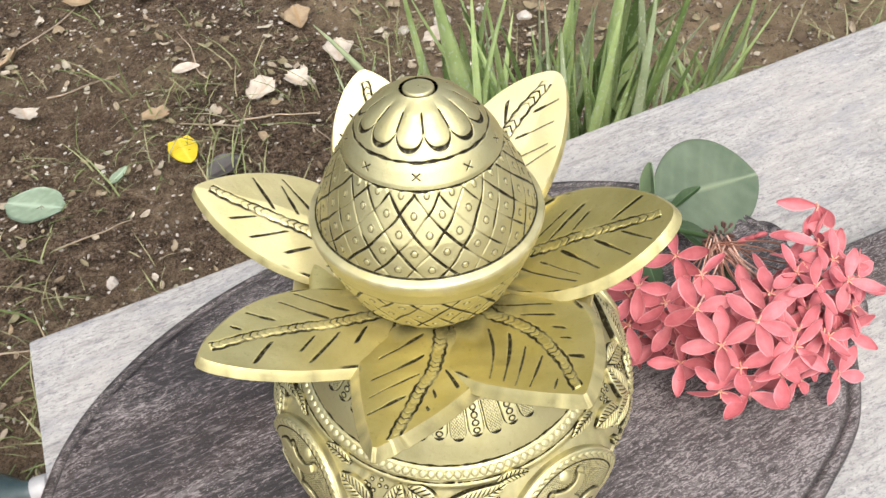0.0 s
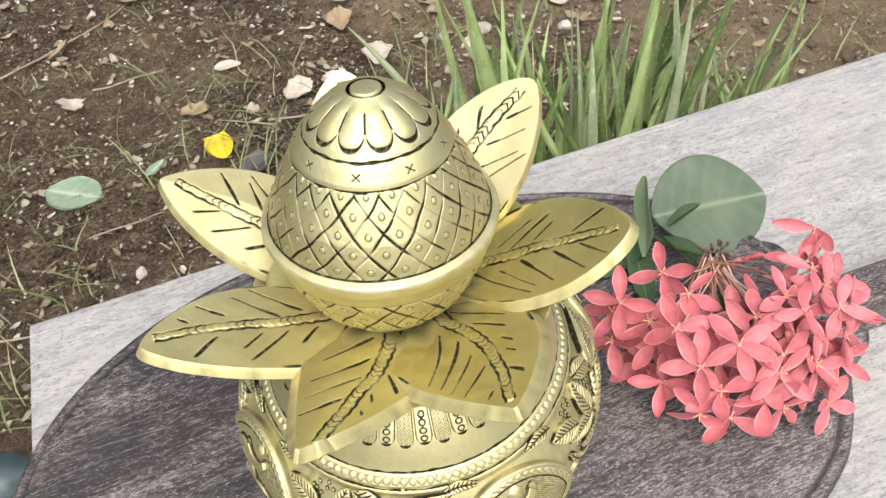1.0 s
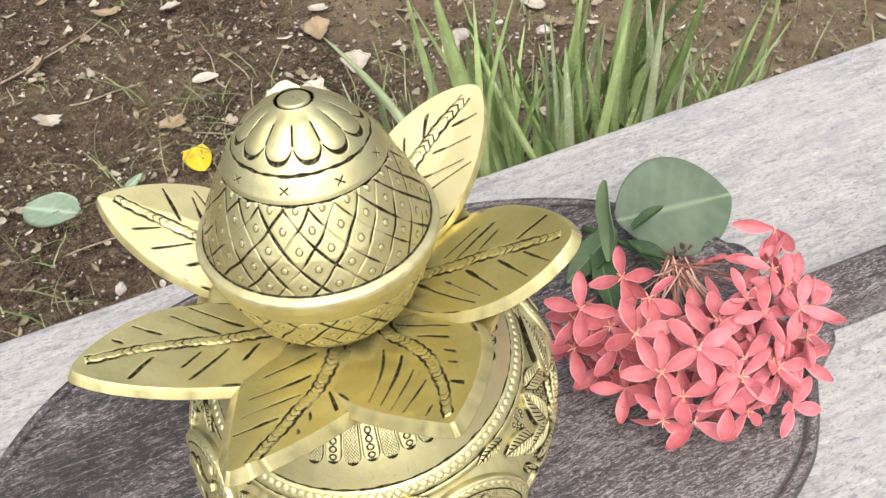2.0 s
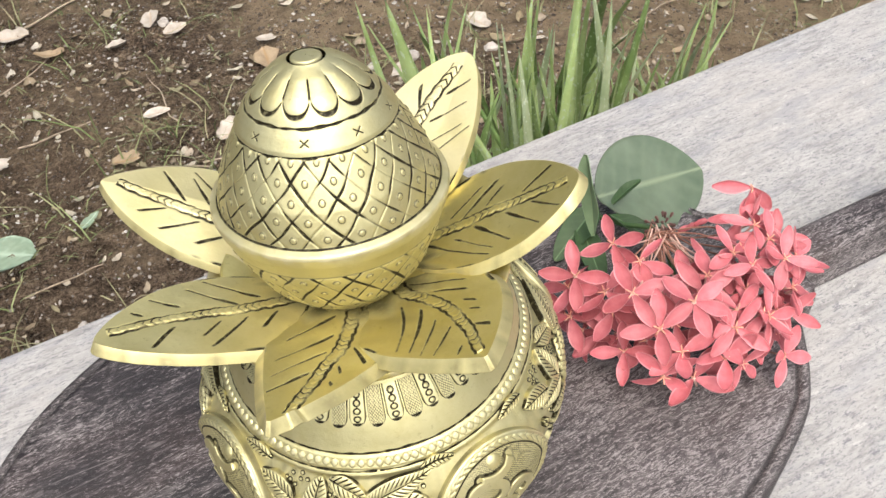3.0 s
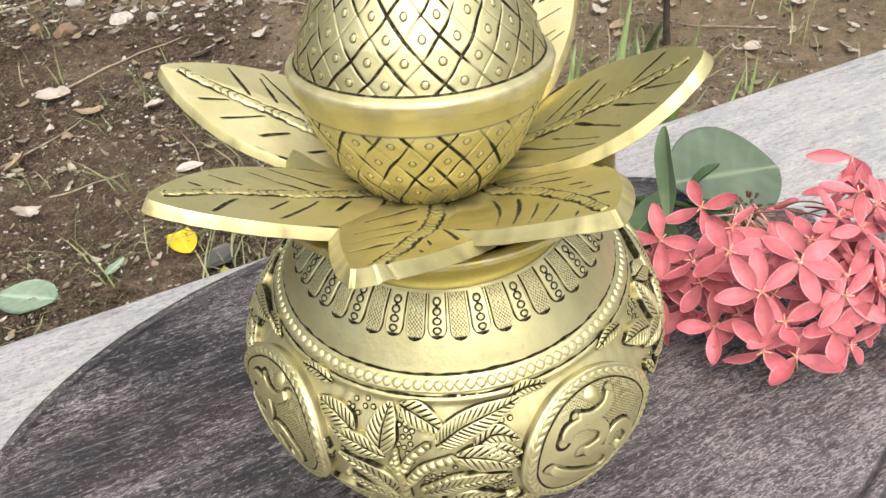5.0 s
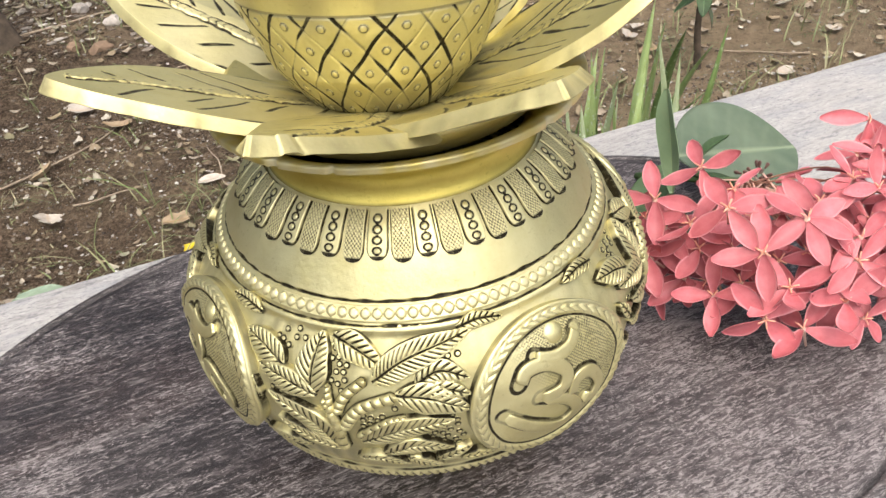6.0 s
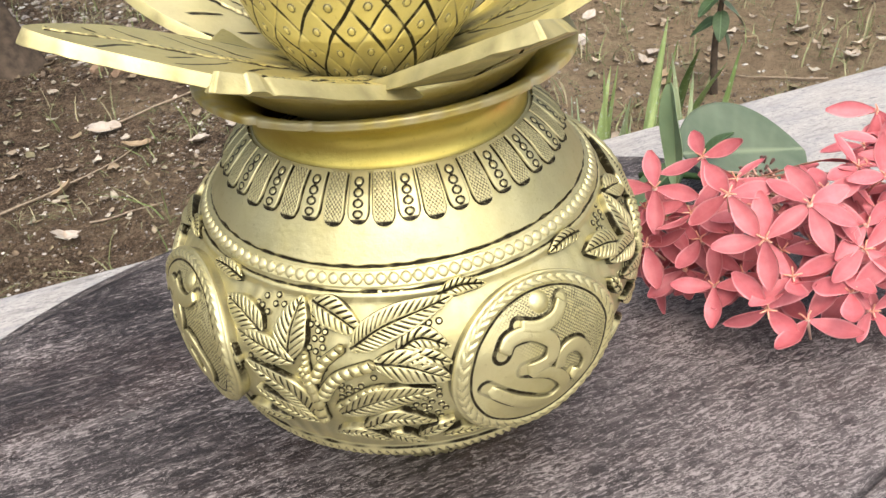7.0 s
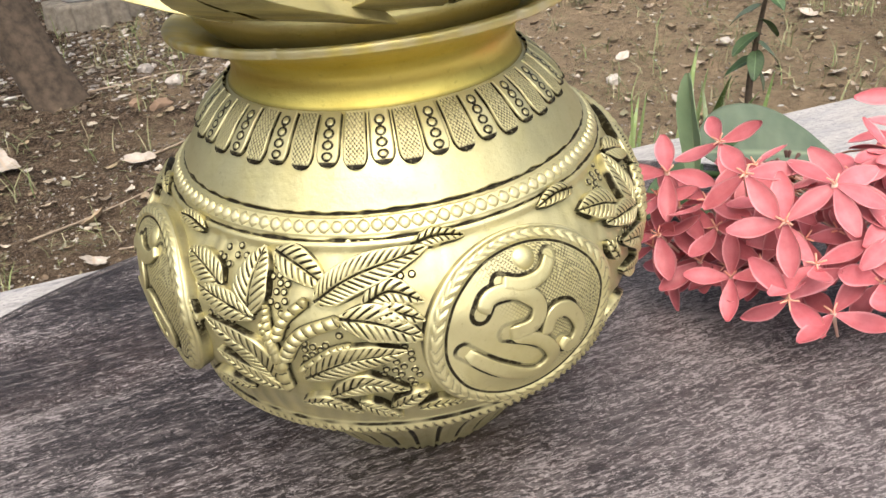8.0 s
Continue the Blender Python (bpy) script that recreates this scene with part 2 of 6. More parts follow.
CALYX = leaf_material("dark_calyx", (0.08, 0.035, 0.03), (0.17, 0.08, 0.06), (0.2, 0.1, 0.1), 0.6)
GREEN = leaf_material("broad_leaf", (0.082, 0.115, 0.074), (0.130, 0.165, 0.112), (0.23, 0.28, 0.18), 0.27, 30)
FOLDED = leaf_material("folded_leaf", (0.14, 0.21, 0.115), (0.23, 0.32, 0.18), (0.28, 0.36, 0.2), 0.35, 30)
DEEP_GREEN = leaf_material("deep_leaf", (0.022, 0.052, 0.016), (0.055, 0.105, 0.034), (0.12, 0.20, 0.09), 0.6, 30)
STRAP = leaf_material("strap_leaf", (0.24, 0.34, 0.115), (0.45, 0.57, 0.26), (0.52, 0.62, 0.36), 0.32, 22, spots=(0.45, 0.55, 0.36))
STRAP_DEEP = leaf_material("deep_strap_leaf", (0.11, 0.18, 0.055), (0.23, 0.33, 0.12), (0.31, 0.40, 0.18), 0.32, 22, spots=(0.34, 0.44, 0.24))
STRAP_PALE = leaf_material("pale_strap_leaf", (0.28, 0.36, 0.19), (0.48, 0.56, 0.35), (0.58, 0.64, 0.46), 0.38, 22, spots=(0.55, 0.62, 0.46))
DRY = leaf_material("dry_leaf", (0.34, 0.29, 0.235), (0.58, 0.53, 0.46), (0.45, 0.36, 0.27), 0.8, 50, 0.0)
DRY_BROWN = leaf_material("brown_dry_leaf", (0.22, 0.16, 0.10), (0.40, 0.31, 0.20), (0.3, 0.2, 0.1), 0.8, 50, 0.0)
YELLOW = leaf_material("yellow_leaf", (0.56, 0.41, 0.012), (0.68, 0.53, 0.03), (0.74, 0.60, 0.08), 0.55, 40)
LIME = leaf_material("yellow_green_leaf", (0.33, 0.32, 0.065), (0.46, 0.43, 0.12), (0.5, 0.5, 0.25), 0.55, 40)
DAMP_LEAF = leaf_material("damp_leaf", (0.035, 0.032, 0.034), (0.075, 0.068, 0.068), (0.1, 0.09, 0.09), 0.4, 40, 0.0)
SAGE = leaf_material("fallen_green_leaf", (0.18, 0.25, 0.17), (0.26, 0.33, 0.24), (0.4, 0.5, 0.38), 0.6, 40)
TWIG = leaf_material("twig", (0.22, 0.17, 0.12), (0.42, 0.34, 0.25), (0.3, 0.2, 0.1), 0.9, 90, 0.0)
CHIPS = island_material("stone_chips", (0.06, 0.042, 0.028), (0.13, 0.095, 0.066), (0.045, 0.031, 0.021), (0.20, 0.155, 0.11), (0.09, 0.064, 0.043), (0.50, 0.455, 0.395), (0.16, 0.12, 0.085), (0.74, 0.71, 0.66))
PEBBLE = leaf_material("pebble", (0.34, 0.30, 0.26), (0.58, 0.54, 0.49), (0.5, 0.5, 0.5), 0.8, 60, 0.0)
BRICKBIT = leaf_material("brick_bit", (0.20, 0.135, 0.09), (0.30, 0.205, 0.135), (0.5, 0.3, 0.2), 0.9, 60, 0.0)
GRASS = island_material("grass", (0.15, 0.22, 0.06), (0.30, 0.28, 0.15), (0.22, 0.28, 0.10), (0.42, 0.37, 0.23), (0.10, 0.16, 0.04), (0.36, 0.30, 0.19), rough=0.55)
LITTER = island_material("leaf_litter", (0.16, 0.11, 0.065), (0.40, 0.34, 0.26), (0.10, 0.07, 0.045), (0.28, 0.22, 0.14), (0.55, 0.50, 0.42), (0.20, 0.19, 0.11), (0.33, 0.25, 0.16), rough=0.85)
CANOPY = island_material("tree_leaves", (0.035, 0.07, 0.02), (0.07, 0.12, 0.035), (0.05, 0.09, 0.03), (0.09, 0.14, 0.05), rough=0.5)
BARK = leaf_material("bark", (0.040, 0.031, 0.022), (0.135, 0.10, 0.070), (0.3, 0.2, 0.2), 0.95, 35, 0.0)
PLASTIC = leaf_material("teal_plastic", (0.030, 0.050, 0.054), (0.06, 0.085, 0.09), (0.3, 0.4, 0.4), 0.2, 25, 0.0)
WICKER = leaf_material("old_wood", (0.14, 0.12, 0.095), (0.27, 0.24, 0.19), (0.3, 0.3, 0.3), 0.9, 40, 0.0)
IRON = leaf_material("grey_metal", (0.30, 0.30, 0.31), (0.42, 0.42, 0.43), (0.4, 0.4, 0.4), 0.4, 40, 0.0)


# ---------------------------------------------------------------- mesh tools
def mesh_of(name, verts, faces, mat=None, attrs=None):
    me = bpy.data.meshes.new(name)
    me.from_pydata(np.asarray(verts, float).reshape(-1, 3).tolist(), [], faces)
    me.polygons.foreach_set("use_smooth", np.ones(len(me.polygons), bool))
    for key, val in (attrs or {}).items():
        me.attributes.new(key, "FLOAT", "POINT").data.foreach_set("value", np.clip(np.asarray(val, float).ravel(), 0, 1))
    if mat:
        me.materials.append(mat)
    me.update()
    return me


def grid_faces(nu, nv, wrap_u=False, wrap_v=False, flip=False, base=0):
    out = []
    for i in range(nu if wrap_u else nu - 1):
        for j in range(nv if wrap_v else nv - 1):
            a, b = i * nv + j, ((i + 1) % nu) * nv + j
            c, d = ((i + 1) % nu) * nv + (j + 1) % nv, i * nv + (j + 1) % nv
            q = (a, d, c, b) if flip else (a, b, c, d)
            out.append(tuple(base + k for k in q))
    return out


def shell(name, P, off, mat, attrs=None, flip=False, crisp=False):
    """A closed sheet with the top grid P (nu, nv, 3) and the underside P - off."""
    nu, nv = P.shape[:2]
    v = np.concatenate([P.reshape(-1, 3), (P - off).reshape(-1, 3)])
    k = nu * nv
    f = grid_faces(nu, nv, flip=flip) + grid_faces(nu, nv, flip=not flip, base=k)
    rim = [i * nv for i in range(nu)] + [(nu - 1) * nv + j for j in range(1, nv)] + [i * nv + nv - 1 for i in range(nu - 2, -1, -1)] + list(range(nv - 2, 0, -1))
    extra = 0
    if crisp:
        # the side wall has points of its own, so that its edges stay sharp
        extra, m = 2 * len(rim), len(rim)
        v = np.concatenate([v, v[rim], v[[r + k for r in rim]]])
        for i in range(m):
            a, b, c, d = 2 * k + i, 2 * k + (i + 1) % m, 2 * k + m + (i + 1) % m, 2 * k + m + i
            f.append((a, d, c, b) if flip else (b, c, d, a))
    else:
        for a, b in zip(rim, rim[1:] + rim[:1]):
            f.append((a, a + k, b + k, b) if flip else (b, b + k, a + k, a))
    at = {key: np.concatenate([np.asarray(x, float).ravel(), np.full(k + extra, 0.55 if key == "wear_sheen" else 0.0)]) for key, x in (attrs or {}).items()}
    return mesh_of(name, v, f, mat, at)


def part(name, me, parent, label="", m=None):
    ob = new(name, me)
    ob.parent = parent
    if m is not None:
        ob.matrix_local = m
    if label:
        tagged(ob, label)
    return ob


def thing(name, label, category, m=None, me=None, group="", kind=""):
    ob = new(name, me)
    if m is not None:
        ob.matrix_world = m
    return tagged(ob, label, category, group, kind)


def tube(name, pts, radii, mat, sides=8, closed_ends=True):
    """A tube along a smoothed polyline."""
    pts = np.asarray(pts, float)
    n = len(pts)
    tan = np.gradient(pts, axis=0)
    tan /= np.linalg.norm(tan, axis=1)[:, None] + 1e-12
    ref = np.array([0.3, 0.2, 0.93])
    r = np.broadcast_to(np.asarray(radii, float), (n,))
    P = np.zeros((n, sides, 3))
    for i in range(n):
        a = np.cross(tan[i], ref)
        a /= np.linalg.norm(a) + 1e-9
        b = np.cross(tan[i], a)
        for k in range(sides):
            w = 2 * math.pi * k / sides
            P[i, k] = pts[i] + r[i] * (a * math.cos(w) + b * math.sin(w))
    v = np.concatenate([P.reshape(-1, 3), pts[:1], pts[-1:]])
    f = grid_faces(n, sides, wrap_v=True)
    e0, e1 = n * sides, n * sides + 1
    if closed_ends:
        for k in range(sides):
            f.append((e0, k, (k + 1) % sides))
            f.append((e1, (n - 1) * sides + (k + 1) % sides, (n - 1) * sides + k))
    return mesh_of(name, v, f, mat)


def smooth_line(ctrl, n):
    """Catmull-Rom through the control points."""
    c = np.asarray(ctrl, float)
    c = np.concatenate([2 * c[:1] - c[1:2], c, 2 * c[-1:] - c[-2:-1]])
    out = []
    for t in np.linspace(0, len(c) - 3 - 1e-9, n):
        i = int(t)
        u = t - i
        p0, p1, p2, p3 = c[i:i + 4]
        out.append(0.5 * (2 * p1 + (p2 - p0) * u + (2 * p0 - 5 * p1 + 4 * p2 - p3) * u * u + (3 * p1 - p0 - 3 * p2 + p3) * u ** 3))
    return np.array(out)


def smoothstep(a, b, x):
    t = np.clip((x - a) / (b - a), 0, 1)
    return t * t * (3 - 2 * t)


def line_at(d, w):
    """1 on a line of half-width w, falling to 0 beside it."""
    return 1 - smoothstep(w * 0.45, w * 1.25, np.abs(d))


def fract_dist(x):
    """Distance to the nearest whole number."""
    return np.abs(x - np.round(x))


def aim(at, normal, spin=0.0, scale=1.0):
    """A pose at a place with z along the normal."""
    z = Vector(normal).normalized()
    q = z.to_track_quat("Z", "Y")
    return Matrix.Translation(at) @ q.to_matrix().to_4x4() @ pose(0, 0, 0, 0, 0, spin) @ Matrix.Diagonal((scale, scale, scale, 1))


# ---------------------------------------------------------------- ground
GROUND = -0.57


def ground_height(x, y):
    h = 0.016 * np.sin(2.1 * x + 0.7) * np.cos(1.7 * y) + 0.010 * np.sin(5.3 * x - 2.2 * y) + 0.006 * np.sin(11.0 * x + 7.0 * y) + 0.005 * np.cos(17 * y - 9 * x)
    return GROUND + h * np.exp(-0.02 * (x * x + y * y))


def ground_at(x, y):
    return float(ground_height(np.array(x), np.array(y)))


def build_ground():
    def axis(lo, hi, step, far):
        core = np.arange(lo, hi, step)
        g = step * 1.35 ** np.arange(1, 60)
        g = np.cumsum(g)
        g = g[g < far]
        return np.concatenate([lo - g[::-1], core, hi + g])
    xs, ys = axis(-2.8, 1.8, 0.018, 70), axis(-0.4, 3.6, 0.018, 70)
    X, Y = np.meshgrid(xs, ys, indexing="ij")
    rng = np.random.default_rng(5)
    Z = ground_height(X, Y) + rng.normal(0, 0.0028, X.shape) * (np.abs(X) < 3) * (np.abs(Y) < 4)
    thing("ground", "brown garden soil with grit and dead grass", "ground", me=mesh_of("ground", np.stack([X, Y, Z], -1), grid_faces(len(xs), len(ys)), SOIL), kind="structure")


build_ground()

# ---------------------------------------------------------------- granite bench
AX = np.array([math.cos(radians(25.0)), math.sin(radians(25.0)), 0])
AY = np.array([-AX[1], AX[0], 0])
CORNER = np.array([-0.2695, 0.0900, 0])
SLAB_TOP = -0.030


def bevel_box(name, sx, sy, sz, bev, mat, seg=2):
    bm = bmesh.new()
    bmesh.ops.create_cube(bm, size=1, matrix=Matrix.Diagonal((sx, sy, sz, 1)))
    bmesh.ops.bevel(bm, geom=bm.edges[:], offset=bev, segments=seg, affect="EDGES", profile=0.6)
    me = bpy.data.meshes.new(name)
    bm.to_mesh(me)
    bm.free()
    me.materials.append(mat)
    return me


def build_bench():
    length, width, thick = 1.7, 0.50, 0.035
    mid = CORNER + AX * length / 2 - AY * width / 2
    bench = thing("bench", "pale grey granite slab garden bench with a sharp corner", "bench", pose(mid[0], mid[1], GROUND, 0, 0, 25.0))
    part("slab", bevel_box("slab", length, width, thick, 0.0025, GRANITE), bench, "pale streaked granite slab", pose(0, 0, SLAB_TOP - GROUND - thick / 2))
    h = SLAB_TOP - thick - GROUND
    for x in (-0.55, 0.55):
        part("leg", bevel_box("leg", 0.16, 0.34, h + 0.05, 0.006, GRANITE), bench, "", pose(x, -0.03, (h - 0.05) / 2))


build_bench()


# unseen walls, added to darken the horizon that the brass reflects
def build_horizon_walls():
    m, n, l, p = material("added_wall_plaster")
    c = ramp(n, l, noise_tex(n, l, coords(n, l), 1.6, 6), (0.35, (0.10, 0.11, 0.07)), (0.65, (0.21, 0.20, 0.15)))
    l.new(c, p.inputs["Base Color"])
    p.inputs["Roughness"].default_value = 0.95
    for name, x, y, sx, sy in (("wall_north", 0, 9.1, 18.4, .2), ("wall_south", 0, -9.1, 18.4, .2), ("wall_east", 9.1, 0, .2, 18), ("wall_west", -9.1, 0, .2, 18)):
        thing(name, "plain unseen plaster wall added to darken the horizon", "wall", pose(x, y, GROUND + 0.7), bevel_box(name, sx, sy, 1.5, .02, m), kind="structure")


build_horizon_walls()

# ---------------------------------------------------------------- wooden board
BOARD_C = AX * 0.0106 + AY * 0.0201


def build_board():
    A, B, E = 0.2200, 0.1415, 2.187
    n = 360
    a = np.linspace(0, 2 * math.pi, n, endpoint=False)
    r = (np.abs(np.cos(a) / A) ** E + np.abs(np.sin(a) / B) ** E) ** (-1 / E)
    out = np.stack([r * np.cos(a), r * np.sin(a)], -1)
    tan = np.roll(out, -1, 0) - np.roll(out, 1, 0)
    tan /= np.linalg.norm(tan, axis=1)[:, None]
    inward = np.stack([-tan[:, 1], tan[:, 0]], -1)
    th = 0.0299
    rings = []
    rng = np.random.default_rng(3)
    wob = np.interp(np.arange(n), np.linspace(0, n, 40), rng.normal(0, 0.0006, 40))
    for inset, z in ((0.006, -th), (0.001, -th + 0.002), (0.0, -th + 0.006), (0.0, -0.006), (0.0008, -0.0028), (0.0026, -0.0010), (0.0058, -0.0006), (0.0066, -0.0024), (0.0080, -0.0024), (0.0088, 0.0), (0.0125, 0.0)):
        rings.append(np.column_stack([out + inward * (inset + wob[:, None]), np.full(n, z) + wob * 0.4]))
    rings[-1][:, 2] = 0.0
    P = np.array(rings)
    v = P.reshape(-1, 3)
    f = grid_faces(len(rings), n, wrap_v=True, flip=False)
    k = len(rings) * n
    f.append(tuple(range(k - n, k)))
    f.append(tuple(range(n - 1, -1, -1)))
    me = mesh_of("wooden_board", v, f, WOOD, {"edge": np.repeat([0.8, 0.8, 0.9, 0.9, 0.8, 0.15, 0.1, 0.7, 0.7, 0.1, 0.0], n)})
    bm = bmesh.new()
    bm.from_mesh(me)
    bmesh.ops.recalc_face_normals(bm, faces=bm.faces)
    bm.to_mesh(me)
    bm.free()
    board = thing("wooden_board", "dark weathered wooden serving board with a handle on a bench", "board", pose(BOARD_C[0], BOARD_C[1], 0, 0, 0, 23.6))
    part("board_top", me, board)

    # a long bar with a rounded section, sunk a little below the top
    def bar(name, x0, x1, y0, half, top):
        m, q = 28, 14
        s = np.linspace(0, 1, m)
        ends = np.sqrt(np.clip(1 - ((np.clip(s, .93, 1) - .93) / .07) ** 2, 0.02, 1))
        ang = np.linspace(0, math.pi, q)
        prof = np.stack([np.cos(ang) * half, np.clip(np.sin(ang) * 1.35, 0, 1) ** 0.75 * (th + top - 0.004)], -1)
        Q = np.zeros((m, q, 3))
        for i2 in range(m):
            Q[i2, :, 0] = x0 + (x1 - x0) * s[i2]
            Q[i2, :, 1] = y0 + prof[:, 0] * ends[i2]
            Q[i2, :, 2] = -th + 0.001 + prof[:, 1] + 0.003 * (prof[:, 1] > 0.01)
        off = np.zeros_like(Q)
        off[..., 2] = 0.0008
        return shell(name, Q, off, WOOD)
    part("handle", bar("handle", 0.15, 0.395, -0.0115, 0.0145, -0.0012), board, "worn wooden bar handle")
    for cx, cy in ((0.2104, 0.0253), (0.2184, -0.0327)):
        rr = np.array([.0001, .009, .0125, .0138, .0138, .012])
        zz = np.array([-.0014, -.0014, -.0026, -.006, -.024, -.0285])
        av = np.linspace(0, 2 * math.pi, 32, endpoint=False)
        Q = np.stack([rr[None] * np.cos(av)[:, None], rr[None] * np.sin(av)[:, None], np.broadcast_to(zz, (32, 6))], -1)
        part("knob", mesh_of("knob", Q, grid_faces(32, 6, wrap_u=True, flip=True), WOOD), board, "rounded wooden lobe", pose(cx, cy, 0))
    return board


build_board()

# ---------------------------------------------------------------- brass pot
POT_Z = np.array([0, .004, .008, .016, .026, .034, .0385, .044, .050, .062, .074, .080, .086, .092, .0965, .100, .105, .110, .115, .1192])
POT_R = np.array([.0326, .0358, .0385, .0438, .0518, .0592, .0645, .0676, .0698, .0735, .0748, .0735, .0703, .0654, .0612, .0578, .0546, .0511, .0466, .0412])
MED_Z = 0.0690
_z = np.linspace(0, 0.1192, 600)
_r = np.interp(_z, POT_Z, POT_R)
_pad = np.concatenate([2 * _r[0] - _r[16:0:-1], _r, 2 * _r[-1] - _r[-2:-18:-1]])
_r = np.convolve(_pad, np.hanning(33) / np.hanning(33).sum(), "valid")
_slope = np.gradient(_r, _z)
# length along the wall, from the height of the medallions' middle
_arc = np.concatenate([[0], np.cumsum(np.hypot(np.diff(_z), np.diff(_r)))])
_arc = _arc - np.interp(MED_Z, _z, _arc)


def pot_point(th, z, h):
    """A point h metres out of the pot's wall at the angle th and the height z."""
    r, s = np.interp(z, _z, _r), np.interp(z, _z, _slope)
    k = 1 / np.sqrt(1 + s * s)
    rr, zz = r + h * k, z - h * s * k
    return np.stack([rr * np.cos(th), rr * np.sin(th), zz], -1)


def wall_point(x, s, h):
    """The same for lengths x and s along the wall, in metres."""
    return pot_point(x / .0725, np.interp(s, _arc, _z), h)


def ripple(seed, n=9, low=3, high=60):
    """A smooth uneven function of an angle, about -1 to 1."""
    g = np.random.default_rng(seed)
    fs, ps, am = g.integers(low, high, n), g.uniform(0, 6.28, n), g.uniform(.4, 1, n)
    return lambda a: sum(k * np.sin(f * a + p) for f, p, k in zip(fs, ps, am)) / am.sum() * 1.8


def lathe(name, prof, mat, seg=128, attrs=None):
    prof = np.asarray(prof, float)
    a = np.linspace(0, 2 * math.pi, seg, endpoint=False)
    P = np.stack([prof[None, :, 0] * np.cos(a)[:, None], prof[None, :, 0] * np.sin(a)[:, None], np.broadcast_to(prof[None, :, 1], (seg, len(prof)))], -1)
    at = {"patina_shade": np.broadcast_to(attrs, (seg, len(prof)))} if attrs is not None else None
    return mesh_of(name, P, grid_faces(seg, len(prof), wrap_u=True), mat, at)


MEDALLIONS = [-54.5, -141.5, 127.0, 35.5]
SPRAYS = [-101.0, 172.5, 81.0, -9.0]


def relief_leaf(base, mid, tip, width, seed, strong=1, lift=0.0):
    """A leaf in relief: base, middle and tip as degrees and mm along the wall, its width in mm."""
    nu, nv = 116, 51
    g = np.random.default_rng(seed)
    c = smooth_line([(radians(a) * 72.5, s) for a, s in (base, mid, tip)], nu) / 1000
    d = np.gradient(c, axis=0)
    d /= np.linalg.norm(d, axis=1)[:, None]
    U, W = np.meshgrid(np.linspace(0, 1, nu), np.linspace(-1, 1, nv), indexing="ij")
    ln = np.linalg.norm(np.diff(c, axis=0), axis=1).sum()
    half = width / 2000 * 1.12 * np.sin(math.pi * np.clip(U * .97 + .02, 0, 1) ** g.uniform(.78, .95)) ** .82 * (1 + .05 * np.sin(11 * U + g.uniform(0, 6))) + .0002
    X = c[:, :1] - d[:, 1:] * W * half
    Y = c[:, 1:] + d[:, :1] * W * half
    a = np.abs(W)
    skirt = smoothstep(.84, .97, a)
    full = np.sin(math.pi * np.clip(U, .03, .97)) ** .45
    # two swelling halves with the midrib sunk between them
    swell = np.clip(1 - ((a - .45) / .52) ** 2, 0, 1)
    h = .0003 + lift + full * (.0007 + .0006 * swell) - (.0034 + lift) * skirt
    rib = line_at(W * half, .00042 * (1 - .5 * U)) * (U < .97)
    h = h - .0008 * rib * full
    pitch = g.uniform(.0018, .0022)
    ph = (U * ln - np.abs(W) * half * g.uniform(.8, 1.1)) / pitch + .06 * np.sin(9 * U + seed)
    vein = line_at(fract_dist(ph), .23 * (1 - .45 * a)) * smoothstep(.06, .14, a) * (1 - smoothstep(.66, .80, a)) * (U < .93) * (U > .05)
    side = np.where(W * strong > 0, 1.0, .68) * (.85 + .22 * np.sin(13 * U + 5 * W + seed))
    h = h - .00042 * vein
    D = np.maximum(rib * (.8 + .2 * np.sin(19 * U + seed)), vein * side)
    # dark patina in the hollow round the leaf, with shade painted along its lower side
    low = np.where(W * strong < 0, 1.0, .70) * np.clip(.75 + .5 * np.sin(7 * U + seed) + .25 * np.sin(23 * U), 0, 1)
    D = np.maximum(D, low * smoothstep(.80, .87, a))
    return mesh_of("relief_leaf", wall_point(X, Y, h), grid_faces(nu, nv, flip=True), BRASS, {"patina_shade": D})


def beaded_stem(ctrl, r0, r1, seed):
    """A stem in relief with a row of beads along it."""
    n, q = 110, 17
    c = smooth_line([(radians(a) * 72.5, s) for a, s in ctrl], n) / 1000
    d = np.gradient(c, axis=0)
    d /= np.linalg.norm(d, axis=1)[:, None]
    U, W = np.meshgrid(np.linspace(0, 1, n), np.linspace(-1, 1, q), indexing="ij")
    ln = np.linalg.norm(np.diff(c, axis=0), axis=1).sum()
    half = (r0 + (r1 - r0) * U) * np.clip(np.minimum(U, 1 - U) / .06, .1, 1) ** .5
    beat = np.abs(np.sin(math.pi * U * ln / .0024 + .5 * W))
    h = -.0006 + np.sqrt(np.clip(1 - W * W, 0, 1)) * (.0016 + .0006 * beat)
    D = np.maximum(.75 * smoothstep(.80, .95, np.abs(W)), .7 * (1 - smoothstep(.05, .35, beat)) * (np.abs(W) < .75))
    return mesh_of("relief_stem", wall_point(c[:, :1] - d[:, 1:] * W * half, c[:, 1:] + d[:, :1] * W * half, h), grid_faces(n, q, flip=True), BRASS, {"patina_shade": D})


